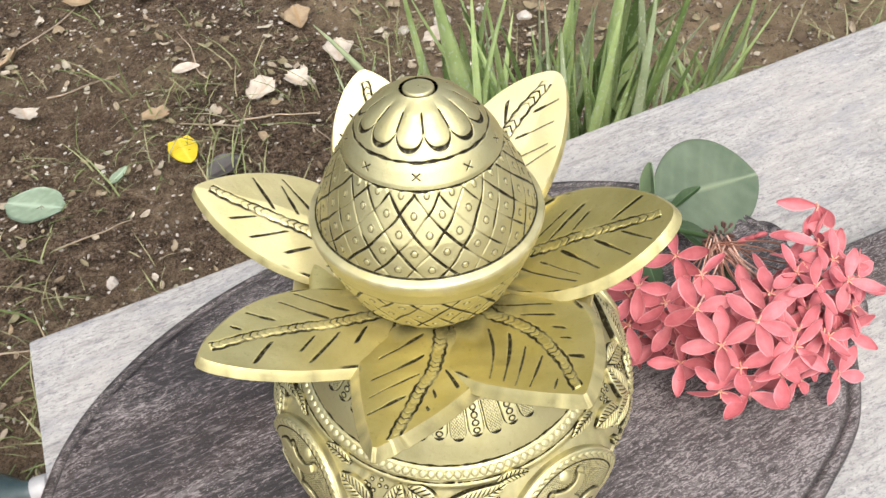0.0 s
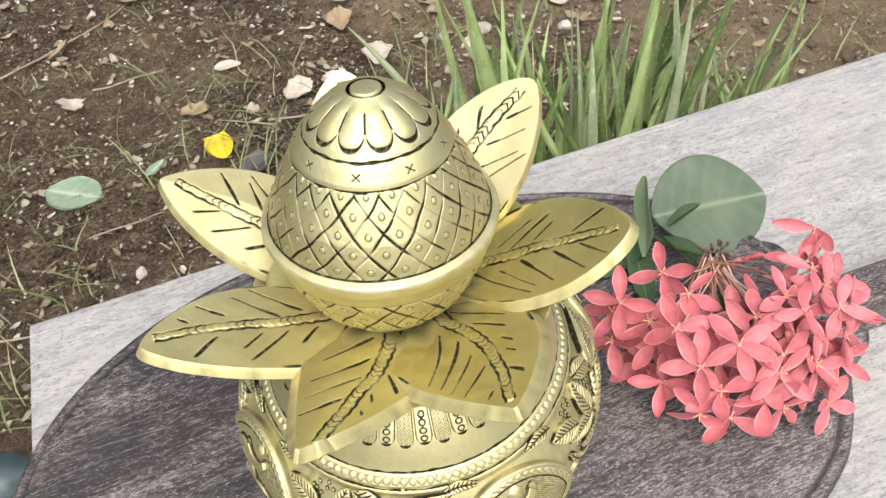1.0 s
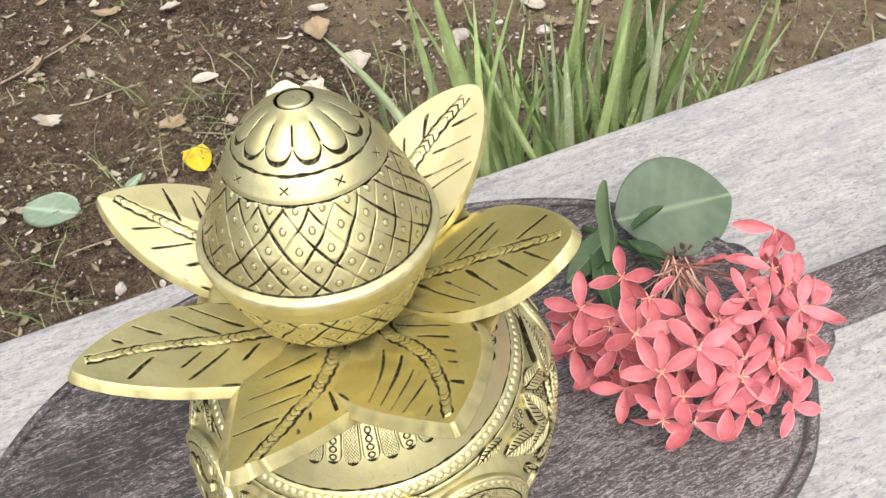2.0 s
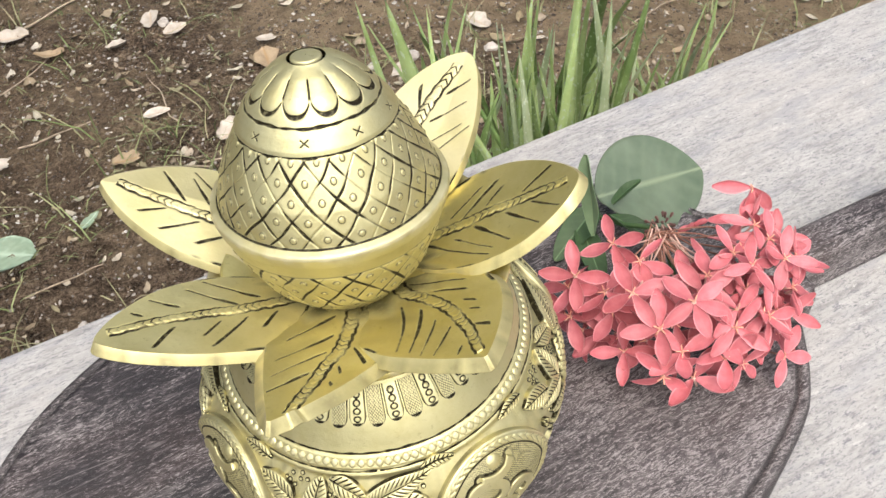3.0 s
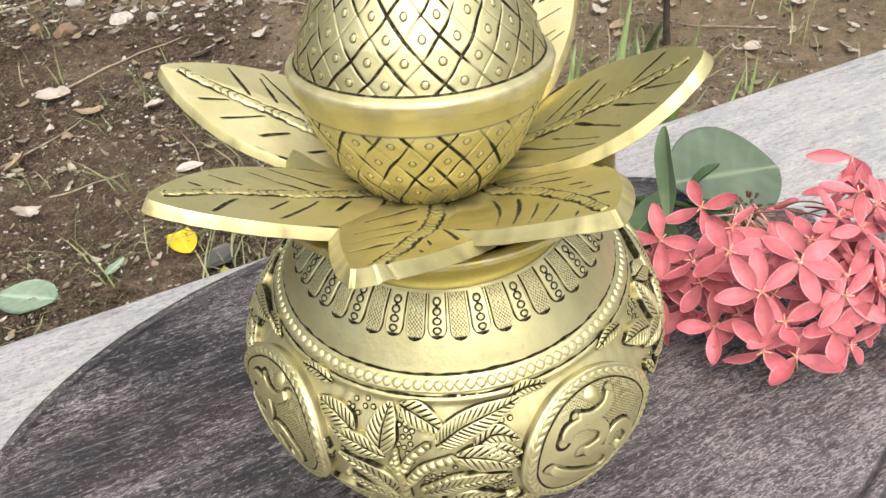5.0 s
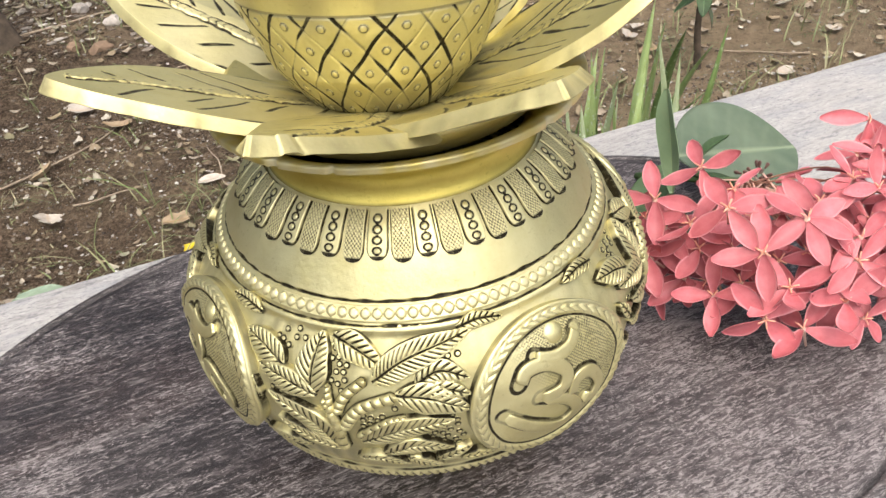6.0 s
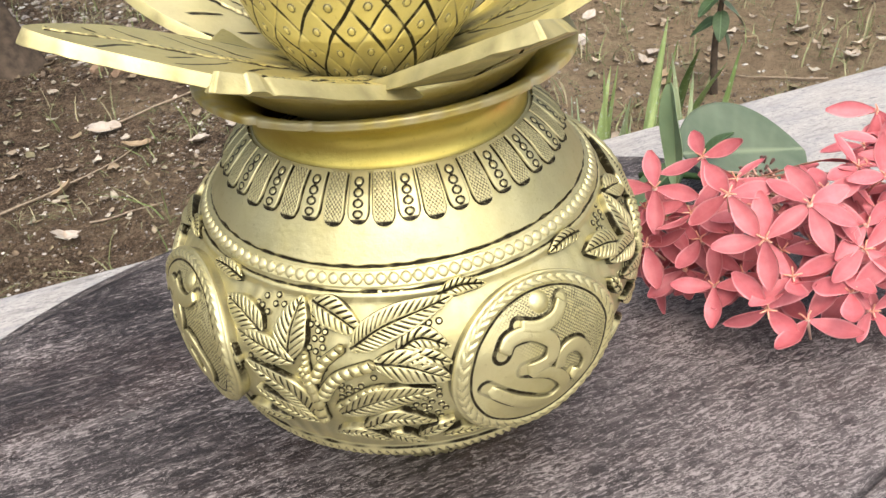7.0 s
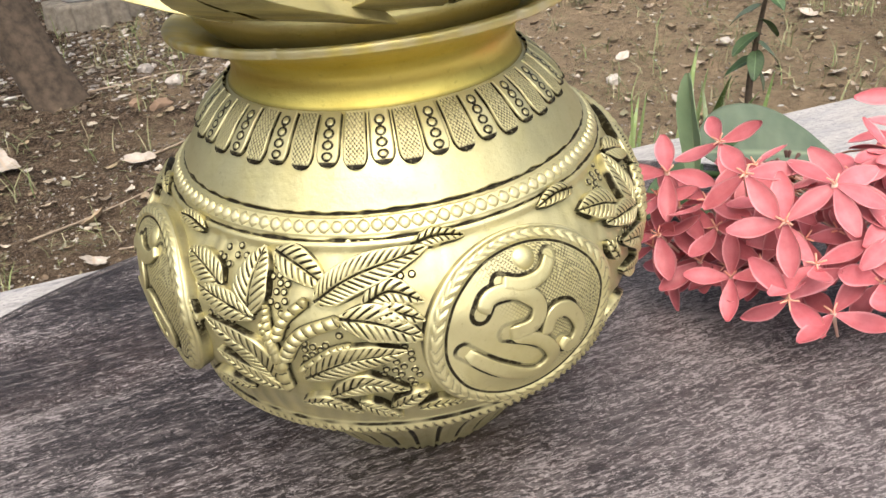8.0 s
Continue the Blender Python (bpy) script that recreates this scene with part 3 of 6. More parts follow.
def build_pot():
    pot = thing("brass_pot", "engraved brass ritual pot with leaf reliefs on a wooden board", "pot", pose(0, 0, 0))
    seg = 900
    th = np.linspace(0, 2 * math.pi, seg, endpoint=False)
    zs = np.concatenate([np.linspace(0, 0.036, 40), np.linspace(0.0365, 0.044, 30), np.linspace(.0445, .0945, 100), np.linspace(0.0948, 0.1015, 54), np.linspace(0.102, 0.1192, 26)])
    T, Z = np.meshgrid(th, zs, indexing="ij")
    H, D = np.zeros_like(T), np.zeros_like(T)
    # grooves round the shoulder, cut by hand: now wide and black, now thin
    for z0, w, deep, seed in ((0.1005, 0.00032, 0.0006, 1), (0.0958, 0.00026, 0.0005, 2)):
        a, b = ripple(seed)(T), ripple(seed + 10, 12, 20, 140)(T)
        g = line_at(Z - z0 - 0.00010 * a, w * np.clip(1 + 0.5 * a + .15 * b, .35, 2.2))
        H -= deep * g
        D = np.maximum(D, g * np.clip(.85 + .4 * b, .3, 1))
    band = smoothstep(.0962, .0968, Z) * (1 - smoothstep(.0994, .1, Z))
    H += 0.0003 * band
    # sunk ground of the frieze, with the lumps of the casting
    frieze = smoothstep(.0420, .0440, Z) * (1 - smoothstep(.0935, .0950, Z))
    lump = ripple(51, 7, 20, 60)(T + 3.1 * Z) * ripple(52, 7, 20, 70)(T * 1.0 - 6.3 * Z)
    H += frieze * (-.0010 + .00022 * lump)
    H += .00006 * np.sin(23 * T + 170 * Z) * np.sin(17 * T - 260 * Z) * (1 - frieze)
    D = np.maximum(D, frieze * (.17 + .13 * lump))
    # rope ring that carries the frieze
    g = 1 - smoothstep(.0006, .0020, np.abs(Z - .0405))
    twist = np.sin(170 * T + Z * 1500)
    H += 0.0012 * g * (0.72 + 0.28 * twist)
    D = np.maximum(D, g * 0.55 * (twist < -0.6))
    for z0 in (.0428, .0383):
        D = np.maximum(D, line_at(Z - z0, .0005) * np.clip(.55 + .6 * ripple(int(z0 * 1e5))(T), 0, 1))
    # gadroons of the foot
    low = 1 - smoothstep(.030, .0365, Z)
    gad = line_at(fract_dist(T * 40 / (2 * math.pi)) * .0068, .0007)
    H += low * (0.0010 * np.abs(np.cos(T * 20)) - 0.0008 * gad)
    D = np.maximum(D, low * gad * smoothstep(.003, .008, Z))
    P = pot_point(T, Z, H)
    v = np.concatenate([P.reshape(-1, 3), [[0, 0, 0]]])
    f = grid_faces(seg, len(zs), wrap_u=True)
    nv = len(zs)
    f += [(seg * nv, ((i + 1) % seg) * nv, i * nv) for i in range(seg)]
    part("body", mesh_of("body", v, f, BRASS, {"patina_shade": np.append(D.ravel(), 0)}), pot)

    # braid of flat lozenges between the two grooves
    n = 120
    u = np.linspace(-1, 1, 9)
    U, W = np.meshgrid(u, u, indexing="ij")
    rad = np.maximum((np.abs(U) ** 2 + np.abs(W) ** 2) ** .5, (np.abs(U) + np.abs(W)) * .74)
    h = 0.0003 + 0.0005 * (1 - smoothstep(0.55, 1.0, rad)) - 0.0010 * smoothstep(1.0, 1.12, rad)
    bead = mesh_of("braid_bead", pot_point(U * math.pi / n * 1.06, 0.0981 + W * 0.00128, h), grid_faces(9, 9), BRASS, {"patina_shade": 0.55 * smoothstep(.92, 1.05, rad), "wear_sheen": .35 * (1 - smoothstep(.4, .8, rad))})
    for i in range(n):
        part("braid_bead", bead, pot, "", pose(0, 0, 0, 0, 0, 360 * i / n))

    # collar of tongues below the neck
    for kind in (0, 1):
        nu, nv = 30, 44
        u, w = np.linspace(-1, 1, nu), np.linspace(0, 1, nv)
        U, W = np.meshgrid(u, w, indexing="ij")
        z_end = 0.1093 - (0.0006 if kind else 0.0)
        half = radians(7.5) / 2 * 0.96
        # rounded lower end
        zt = 0.1186
        L = zt - z_end
        z = z_end + W * L
        edge = np.sqrt(np.clip(1 - ((0.30 - W) / 0.30) ** 2, 0, 1))
        wid = np.where(W < 0.30, 0.10 + 0.90 * edge, 1.0) * half
        h = 0.0010 - 0.0012 * smoothstep(0.80, 1.0, np.abs(U))
        D = smoothstep(0.82, 0.93, np.abs(U)) * (.75 + .3 * np.sin(9 * W + kind))
        D = np.maximum(D, 1 - smoothstep(0.05, 0.12, W))
        if kind == 0:
            for wc in (0.20, 0.42, 0.63, 0.83):
                d = np.hypot(U * 0.0030, (W - wc) * L * 1.55)
                h = h + 0.00025 * (1 - smoothstep(0.0005, 0.0010, d))
                D = np.maximum(D, 0.80 * line_at(d - 0.0011, 0.00032))
        else:
            a, b = U * 0.0030 + (W * L) * 1.0, U * 0.0030 - (W * L) * 1.0
            g = np.maximum(line_at(fract_dist(a / 0.00095), 0.16), line_at(fract_dist(b / 0.00095), 0.16)) * (np.abs(U) < 0.74)
            h = h - 0.00025 * g
            D = np.maximum(D, 0.50 * g)
        me = mesh_of("tongue", pot_point(U * wid, z, h), grid_faces(nu, nv), BRASS, {"patina_shade": D})
        for i in range(24):
            part("tongue", me, pot, ("collar tongue with four punched dots", "cross-hatched collar tongue")[kind], pose(0, 0, 0, 0, 0, -92.8 + 15.0 * i + 7.5 * kind))

    # neck and flared rim, the rim a little out of true
    neck = [(.0422, .1174), (.0414, .1188), (.0404, .1203), (.0395, .1228), (.0393, .1252), (.0400, .1276), (.0420, .1300), (.0440, .1320)]
    part("neck", lathe("neck", neck, BRASS_NECK, 160, np.array([1, .55, 0, 0, 0, 0, 0, 0])), pot, "plain smooth brass neck")
    rim = [(.0400, .1280), (.0420, .1298), (.0445, .1312), (.0480, .1319), (.0522, .1330), (.0546, .1335), (.0554, .1337), (.0557, .1339), (.0558, .1343), (.0558, .1354), (.0556, .1358), (.0551, .1360), (.0532, .1357), (.0495, .1346), (.0450, .1330), (.0415, .1302), (.0385, .1270), (.0375, .1230), (.0380, .1180), (.050, .1042)]
    me = lathe("rim", rim, BRASS_NECK, 300)
    co = np.zeros(len(me.vertices) * 3)
    me.vertices.foreach_get("co", co)
    co = co.reshape(-1, 3)
    ang = np.arctan2(co[:, 1], co[:, 0])
    r = np.hypot(co[:, 0], co[:, 1])
    chip = smoothstep(.45, .9, ripple(33, 14, 9, 70)(ang))
    dent = 0.0004 * np.sin(3 * ang + 1) + .0011 * chip
    out = smoothstep(.041, .054, r) * (co[:, 2] > .1275)
    co[:, :2] *= (1 - dent * (r > .0535) / np.maximum(r, 1e-6))[:, None]
    co[:, 1] += .0035 * out
    co[:, 2] += (.026 * co[:, 0] - .034 * co[:, 1]) * out
    me.vertices.foreach_set("co", co.ravel())
    # pale nicked edge, widened inwards to stand in for light bounced up below
    nick_bounce = smoothstep(.0500, .0548, r) * np.clip(.50 + .5 * ripple(35, 12, 5, 60)(ang) + .5 * chip, 0, .9)
    me.attributes.new("wear_sheen", "FLOAT", "POINT").data.foreach_set("value", nick_bounce)
    part("rim", me, pot, "flared brass rim with small nicks")

    # leaves of one spray, degrees from its middle and mm along the wall: base, middle, tip, width, darker side
    spray = [((7.1, 16.6), (15.2, 22.6), (30.0, 27.6), 8.8, -1), ((-6.6, 11.8), (-6.3, 20.1), (-5.0, 28.6), 10.2, 1), ((-2.5, 27.9), (3.4, 24.8), (9.6, 20.2), 8.2, 1), ((-13.6, 17.0), (-18.8, 20.2), (-26.0, 22.6), 8.6, -1),
             ((-5.2, 11.3), (-12.4, 13.6), (-20.6, 15.6), 6.6, -1), ((-2.8, -7.5), (-7.0, 2.3), (-17.2, 8.0), 8.4, -1), ((-1.6, -10.4), (-8.6, -6.2), (-16.5, -1.8), 5.6, -1), ((16.1, 15.6), (21.3, 18.4), (27.4, 15.3), 6.4, 1),
             ((17.0, 13.6), (21.9, 13.6), (27.0, 11.0), 5.0, 1), ((11.7, 12.9), (18.9, 11.4), (26.6, 6.6), 8.6, 1), ((3.2, -4.6), (12.6, 2.2), (23.2, 4.0), 8.0, -1), ((7.4, -10.8), (14.6, -5.6), (22.6, -9.0), 6.4, 1),
             ((0.4, -15.2), (6.6, -13.4), (12.4, -18.6), 4.8, 1), ((12.4, -13.6), (15.8, -16.4), (20.4, -21.4), 4.8, 1), ((18.6, -16.6), (22.2, -13.2), (26.6, -10.0), 5.2, -1), ((23.8, -18.2), (28.4, -16.8), (33.6, -19.0), 4.2, 1),
             ((-10.5, -13.5), (-17.0, -13.2), (-24.5, -15.0), 5.0, -1), ((26.5, 28.4), (32.0, 29.4), (38.0, 28.2), 4.2, 1), ((-23.5, 28.2), (-29.5, 29.2), (-35.5, 28.4), 4.4, -1), ((-19.5, 4.6), (-21.5, 8.6), (-22.6, 12.0), 3.6, 1)]
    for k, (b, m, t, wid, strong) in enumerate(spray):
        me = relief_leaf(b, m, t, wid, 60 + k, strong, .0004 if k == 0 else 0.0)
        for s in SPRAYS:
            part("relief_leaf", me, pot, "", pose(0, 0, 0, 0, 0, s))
    # stems of the sprays
    for k, (ctrl, r0, r1) in enumerate((([(-1.5, -10.5), (-1.8, 3.8), (-3.8, 10.6)], .0024, .0014), ([(-.8, -3.0), (-2.3, 8.4), (-2.8, 15.0)], .0020, .0010), ([(-.2, .6), (4.1, 8.4), (12.0, 12.6)], .0021, .0017), ([(-1.0, 6.4), (1.1, 12.0), (5.6, 17.0)], .0017, .0015), ([(2.4, -2.2), (9.0, 4.6), (13.5, 6.6)], .0009, .0006))):
        me = beaded_stem(ctrl, r0, r1, k)
        for s in SPRAYS:
            part("relief_stem", me, pot, "", pose(0, 0, 0, 0, 0, s))
    # punched rings in the ground between the leaves
    nr, na = 6, 14
    rr, aa = np.meshgrid(np.linspace(0, 1, nr), np.linspace(0, 2 * math.pi, na, endpoint=False), indexing="ij")
    punch = mesh_of("punched_ring", np.stack([rr * np.cos(aa) * .00105, rr * np.sin(aa) * .00105, .0003 * (1 - rr ** 4) - .0002 * (rr > .9)], -1), grid_faces(nr, na, wrap_v=True), BRASS, {"patina_shade": .95 * line_at(rr - .72, .16)})
    g = np.random.default_rng(9)
    for s in SPRAYS:
        for a0, s0, sx, sy, cnt in ((-.3, 17.5, 1.0, 3.0, 13), (7.0, 4.4, 2.6, 1.6, 17), (21.5, -2.6, 1.9, 2.6, 18), (14.8, 30.2, 1.6, .5, 4), (-15.2, 24.6, .8, 1.6, 5), (-11.5, 26.4, .8, 1.4, 4), (24.5, 22.0, 1.0, .6, 3), (-13.0, 8.6, 2.0, .8, 5)):
            kept = []
            for _ in range(cnt * 6):
                a, q = a0 + g.normal(0, sx), s0 + g.normal(0, sy)
                if len(kept) < cnt and all(math.hypot((a - b) * 1.265, q - c) > 1.75 for b, c in kept):
                    kept.append((a, q))
            for a, q in kept:
                x = radians(s + a) * .0725
                p0, p1 = wall_point(np.array(x), np.array(q / 1000), np.array(-.0006)), wall_point(np.array(x), np.array(q / 1000), np.array(.01))
                part("punched_ring", punch, pot, "", aim(Vector(p0.tolist()), (p1 - p0).tolist()))

    # medallions with a rope ring and a raised sign
    nr, na = 130, 288
    cs = .0030
    rr, aa = np.linspace(0, 1, nr), np.linspace(0, 2 * math.pi, na, endpoint=False)
    Rr, Aa = np.meshgrid(rr, aa, indexing="ij")
    X, Y = Rr * np.cos(Aa) * .0268, Rr * np.sin(Aa) * .0243
    ring = smoothstep(.795, .83, Rr) * (1 - smoothstep(.90, .945, Rr))
    rope = 0.5 + 0.5 * np.sin(Aa * 46 + np.abs(Rr - .88) * 75)

    def stand(y):
        # the disc is flatter than the wall, so that its lower edge stands out
        return .0018 - .0030 * np.clip(y / .0243, -1, 0) ** 1 * .55 + .0004
    h = stand(Y) + 0.0009 * ring * (0.65 + 0.35 * rope) - 0.0055 * smoothstep(.955, 1.0, Rr)
    D = np.maximum(0.9 * line_at((Rr - .79) * .024, .00034), 0.34 * ring * (rope < 0.16))
    D = np.maximum(D, line_at((Rr - .975) * .024, .00030) * np.clip(.35 + .25 * ripple(5, 5, 2, 9)(Aa), 0, 1))
    hatch = np.maximum(line_at(fract_dist((X + Y) / .00105), .17), line_at(fract_dist((X - Y) / .00105), .17)) * (Rr < .77) * np.clip(.6 + .7 * np.sin(120 * X + 80 * Y) , .1, 1)
    h = h - 0.00015 * hatch
    D = np.maximum(D, 0.50 * hatch)
    strokes = [([(-12.5, 7.0), (-9.6, 10.2), (-3.6, 9.8), (1.2, 5.6), (-.6, 1.2), (-7.0, .9)], .0020), ([(-6.5, .8), (1.2, -4.0), (4.9, -10.4), (-.1, -13.6), (-9.6, -8.2), (-17.2, -.8)], .0020),
               ([(2.6, -4.6), (4.4, 1.4), (9.4, .9), (13.0, -5.6), (10.6, -10.0), (7.4, -8.0)], .0019), ([(-6.6, 12.6), (-1.3, 10.6), (4.1, 11.2), (7.6, 14.4)], .0018)]
    sign_d = np.full_like(X, 1.0)
    for ctrl, rad in strokes:
        for cx, cy in smooth_line(ctrl, 60) / 1000:
            sign_d = np.minimum(sign_d, np.hypot(X - cx, Y - cy) - rad * 0.92)
    D = np.maximum(D * smoothstep(0, .0004, sign_d), line_at(sign_d - .0002, .0006) * np.clip(0.7 + 0.6 * np.sin(210 * X - 340 * Y + 1.0), 0.35, 1))
    disc = mesh_of("medallion", wall_point(X, cs + Y, h), grid_faces(nr, na, wrap_v=True), BRASS, {"patina_shade": D})
    signs = []
    for ctrl, rad in strokes:
        c = smooth_line(ctrl, 40)
        # a flat ribbon with rounded shoulders and ends
        g = np.gradient(c, axis=0)
        g /= np.linalg.norm(g, axis=1)[:, None]
        s = np.linspace(0, 1, 40)
        half = rad * 0.98 * np.clip(np.minimum(s, 1 - s) / .05, 0.05, 1) ** 0.4 * (0.86 + 0.14 * np.sin(math.pi * s)) * 1000
        q = np.array([-1, -.96, -.9, -.8, -.4, 0, .4, .8, .9, .96, 1])
        X2 = c[:, :1] - g[:, 1:] * half[:, None] * q
        Y2 = c[:, 1:] + g[:, :1] * half[:, None] * q
        lift = stand(Y2 / 1000) - .0014 + np.interp(np.abs(q), (0, .8, .9, .96, 1), (.0026, .0026, .0025, .0021, 0))[None, :] * np.clip(np.minimum(s, 1 - s) / .05, 0, 1)[:, None] ** 0.5
        signs.append(mesh_of("raised_stroke", wall_point(X2 / 1000, cs + Y2 / 1000, lift), grid_faces(40, 11, flip=True), BRASS, {"patina_shade": np.broadcast_to(0.7 * smoothstep(.9, 1, np.abs(q)), (40, 11))}))
    bm = bmesh.new()
    p0, p1 = wall_point(np.array(.0012), np.array(cs + .0160), np.array(.0012)), wall_point(np.array(.0012), np.array(cs + .0160), np.array(.01))
    bmesh.ops.create_uvsphere(bm, u_segments=24, v_segments=12, radius=.0033, matrix=aim(Vector(p0.tolist()), (p1 - p0).tolist()) @ Matrix.Diagonal((1, 1, .55, 1)))
    dot = bpy.data.meshes.new("raised_dot")
    bm.to_mesh(dot)
    bm.free()
    dot.polygons.foreach_set("use_smooth", np.ones(len(dot.polygons), bool))
    dot.materials.append(BRASS)
    for a in MEDALLIONS:
        med = part("medallion", disc, pot, "round medallion with a raised sacred sign", pose(0, 0, 0, 0, 0, a))
        for s in signs:
            part("raised_stroke", s, med)
        part("raised_dot", dot, med)
    return pot


build_pot()


# ---------------------------------------------------------------- crown of mango leaves
def cast_leaf(name, P, along, mat, attrs, drop, draft):
    """A thick cast leaf: the top grid P, rounded over its edge into a side that slopes outwards, and the underside."""
    nu, nv = P.shape[:2]
    rim = [i * nv for i in range(nu)] + [(nu - 1) * nv + j for j in range(1, nv)] + [i * nv + nv - 1 for i in range(nu - 2, -1, -1)] + list(range(nv - 2, 0, -1))
    flat = P.reshape(-1, 3)
    edge = flat[rim]
    tan = np.roll(edge, -3, 0) - np.roll(edge, 3, 0)
    tan[:, 2] = 0
    tan /= np.linalg.norm(tan, axis=1)[:, None] + 1e-9
    out = np.stack([tan[:, 1], -tan[:, 0], 0 * tan[:, 0]], -1)
    if np.sum(out * (edge - flat.mean(0))) < 0:
        out = -out
    for _ in range(6):
        out = (out + np.roll(out, 1, 0) + np.roll(out, -1, 0)) / 3
    out /= np.linalg.norm(out, axis=1)[:, None] + 1e-9
    # round the tip the side fans out from a point inside the leaf
    u = np.repeat(along, nv)[rim]
    fan = edge - flat.reshape(nu, nv, 3)[int(np.argmin(np.abs(along - .84))), nv // 2]
    fan[:, 2] = 0
    fan /= np.linalg.norm(fan, axis=1)[:, None] + 1e-9
    k = smoothstep(.86, .97, u)[:, None]
    out = out * (1 - k) + fan * k
    out /= np.linalg.norm(out, axis=1)[:, None] + 1e-9
    free = smoothstep(.28, .42, u)
    deep = drop * (.8 + .2 * free)
    deep = deep * (1 + .03 * np.sin(17 * u + 3))
    m, base = len(rim), len(flat)
    # the side has edge points of its own, so that it meets the top in a crisp line
    rings = [edge]
    for o, z in ((.0, .0), (.05, .03), (.50, .48), (.95, .93), (1.0, .98), (.80, 1.08)):
        q = edge + out * (draft * o * (.12 + .88 * free))[:, None]
        q[:, 2] -= deep * z * (1 + .03 * np.sin(np.arange(m) * .31 + 5 * z) * np.sin(np.arange(m) * .13))
        rings.append(q)
    # underside: the same outline drawn in towards the middle of the leaf
    mid = flat.reshape(nu, nv, 3)[:, nv // 2]
    core = mid[[r // nv for r in rim]]
    for k in (.45, .95):
        q = rings[6] * (1 - k) + core * k
        q[:, 2] = (rings[6][:, 2] * (1 - k) + (core[:, 2] - .0046) * k)
        rings.append(q)
    v = np.concatenate([flat] + rings[1:])
    f = grid_faces(nu, nv)
    sgn = np.sign(np.sum(np.cross(edge[1] - edge[0], rings[3][0] - edge[0]) * (edge[0] - flat.mean(0) + np.array([0, 0, .01]))))
    prev = list(range(base, base + m))
    for k in range(2, len(rings)):
        cur = list(range(base + (k - 1) * m, base + k * m))
        for i in range(m):
            j = (i + 1) % m
            f.append((prev[i], prev[j], cur[j], cur[i]) if sgn < 0 else (prev[j], prev[i], cur[i], cur[j]))
        prev = cur
    g = np.random.default_rng(7)
    # uneven paleness of the side: wear, and the sky it reflects put into colour
    worn = np.interp(np.arange(m), np.linspace(0, m, 22), np.clip(g.normal(.30, .12, 22), 0, .6))
    # dirt smudges, with overall darkening painted in to dim the bright side
    grime_dim = np.interp(np.arange(m), np.linspace(0, m, 90), np.clip(g.normal(.25, .065, 90), .10, .42))
    more = {"wear_sheen": [worn * k for k in (1, 1, .8, .8, .8, .3, .2, .2)], "patina_shade": [grime_dim * k for k in (.6, .8, 1, 1, 1, 1.1, 1.2, 1.2)]}
    at = {key: np.concatenate([np.asarray(val, float).ravel()] + more[key]) for key, val in attrs.items()}
    return mesh_of(name, v, f, mat, at)


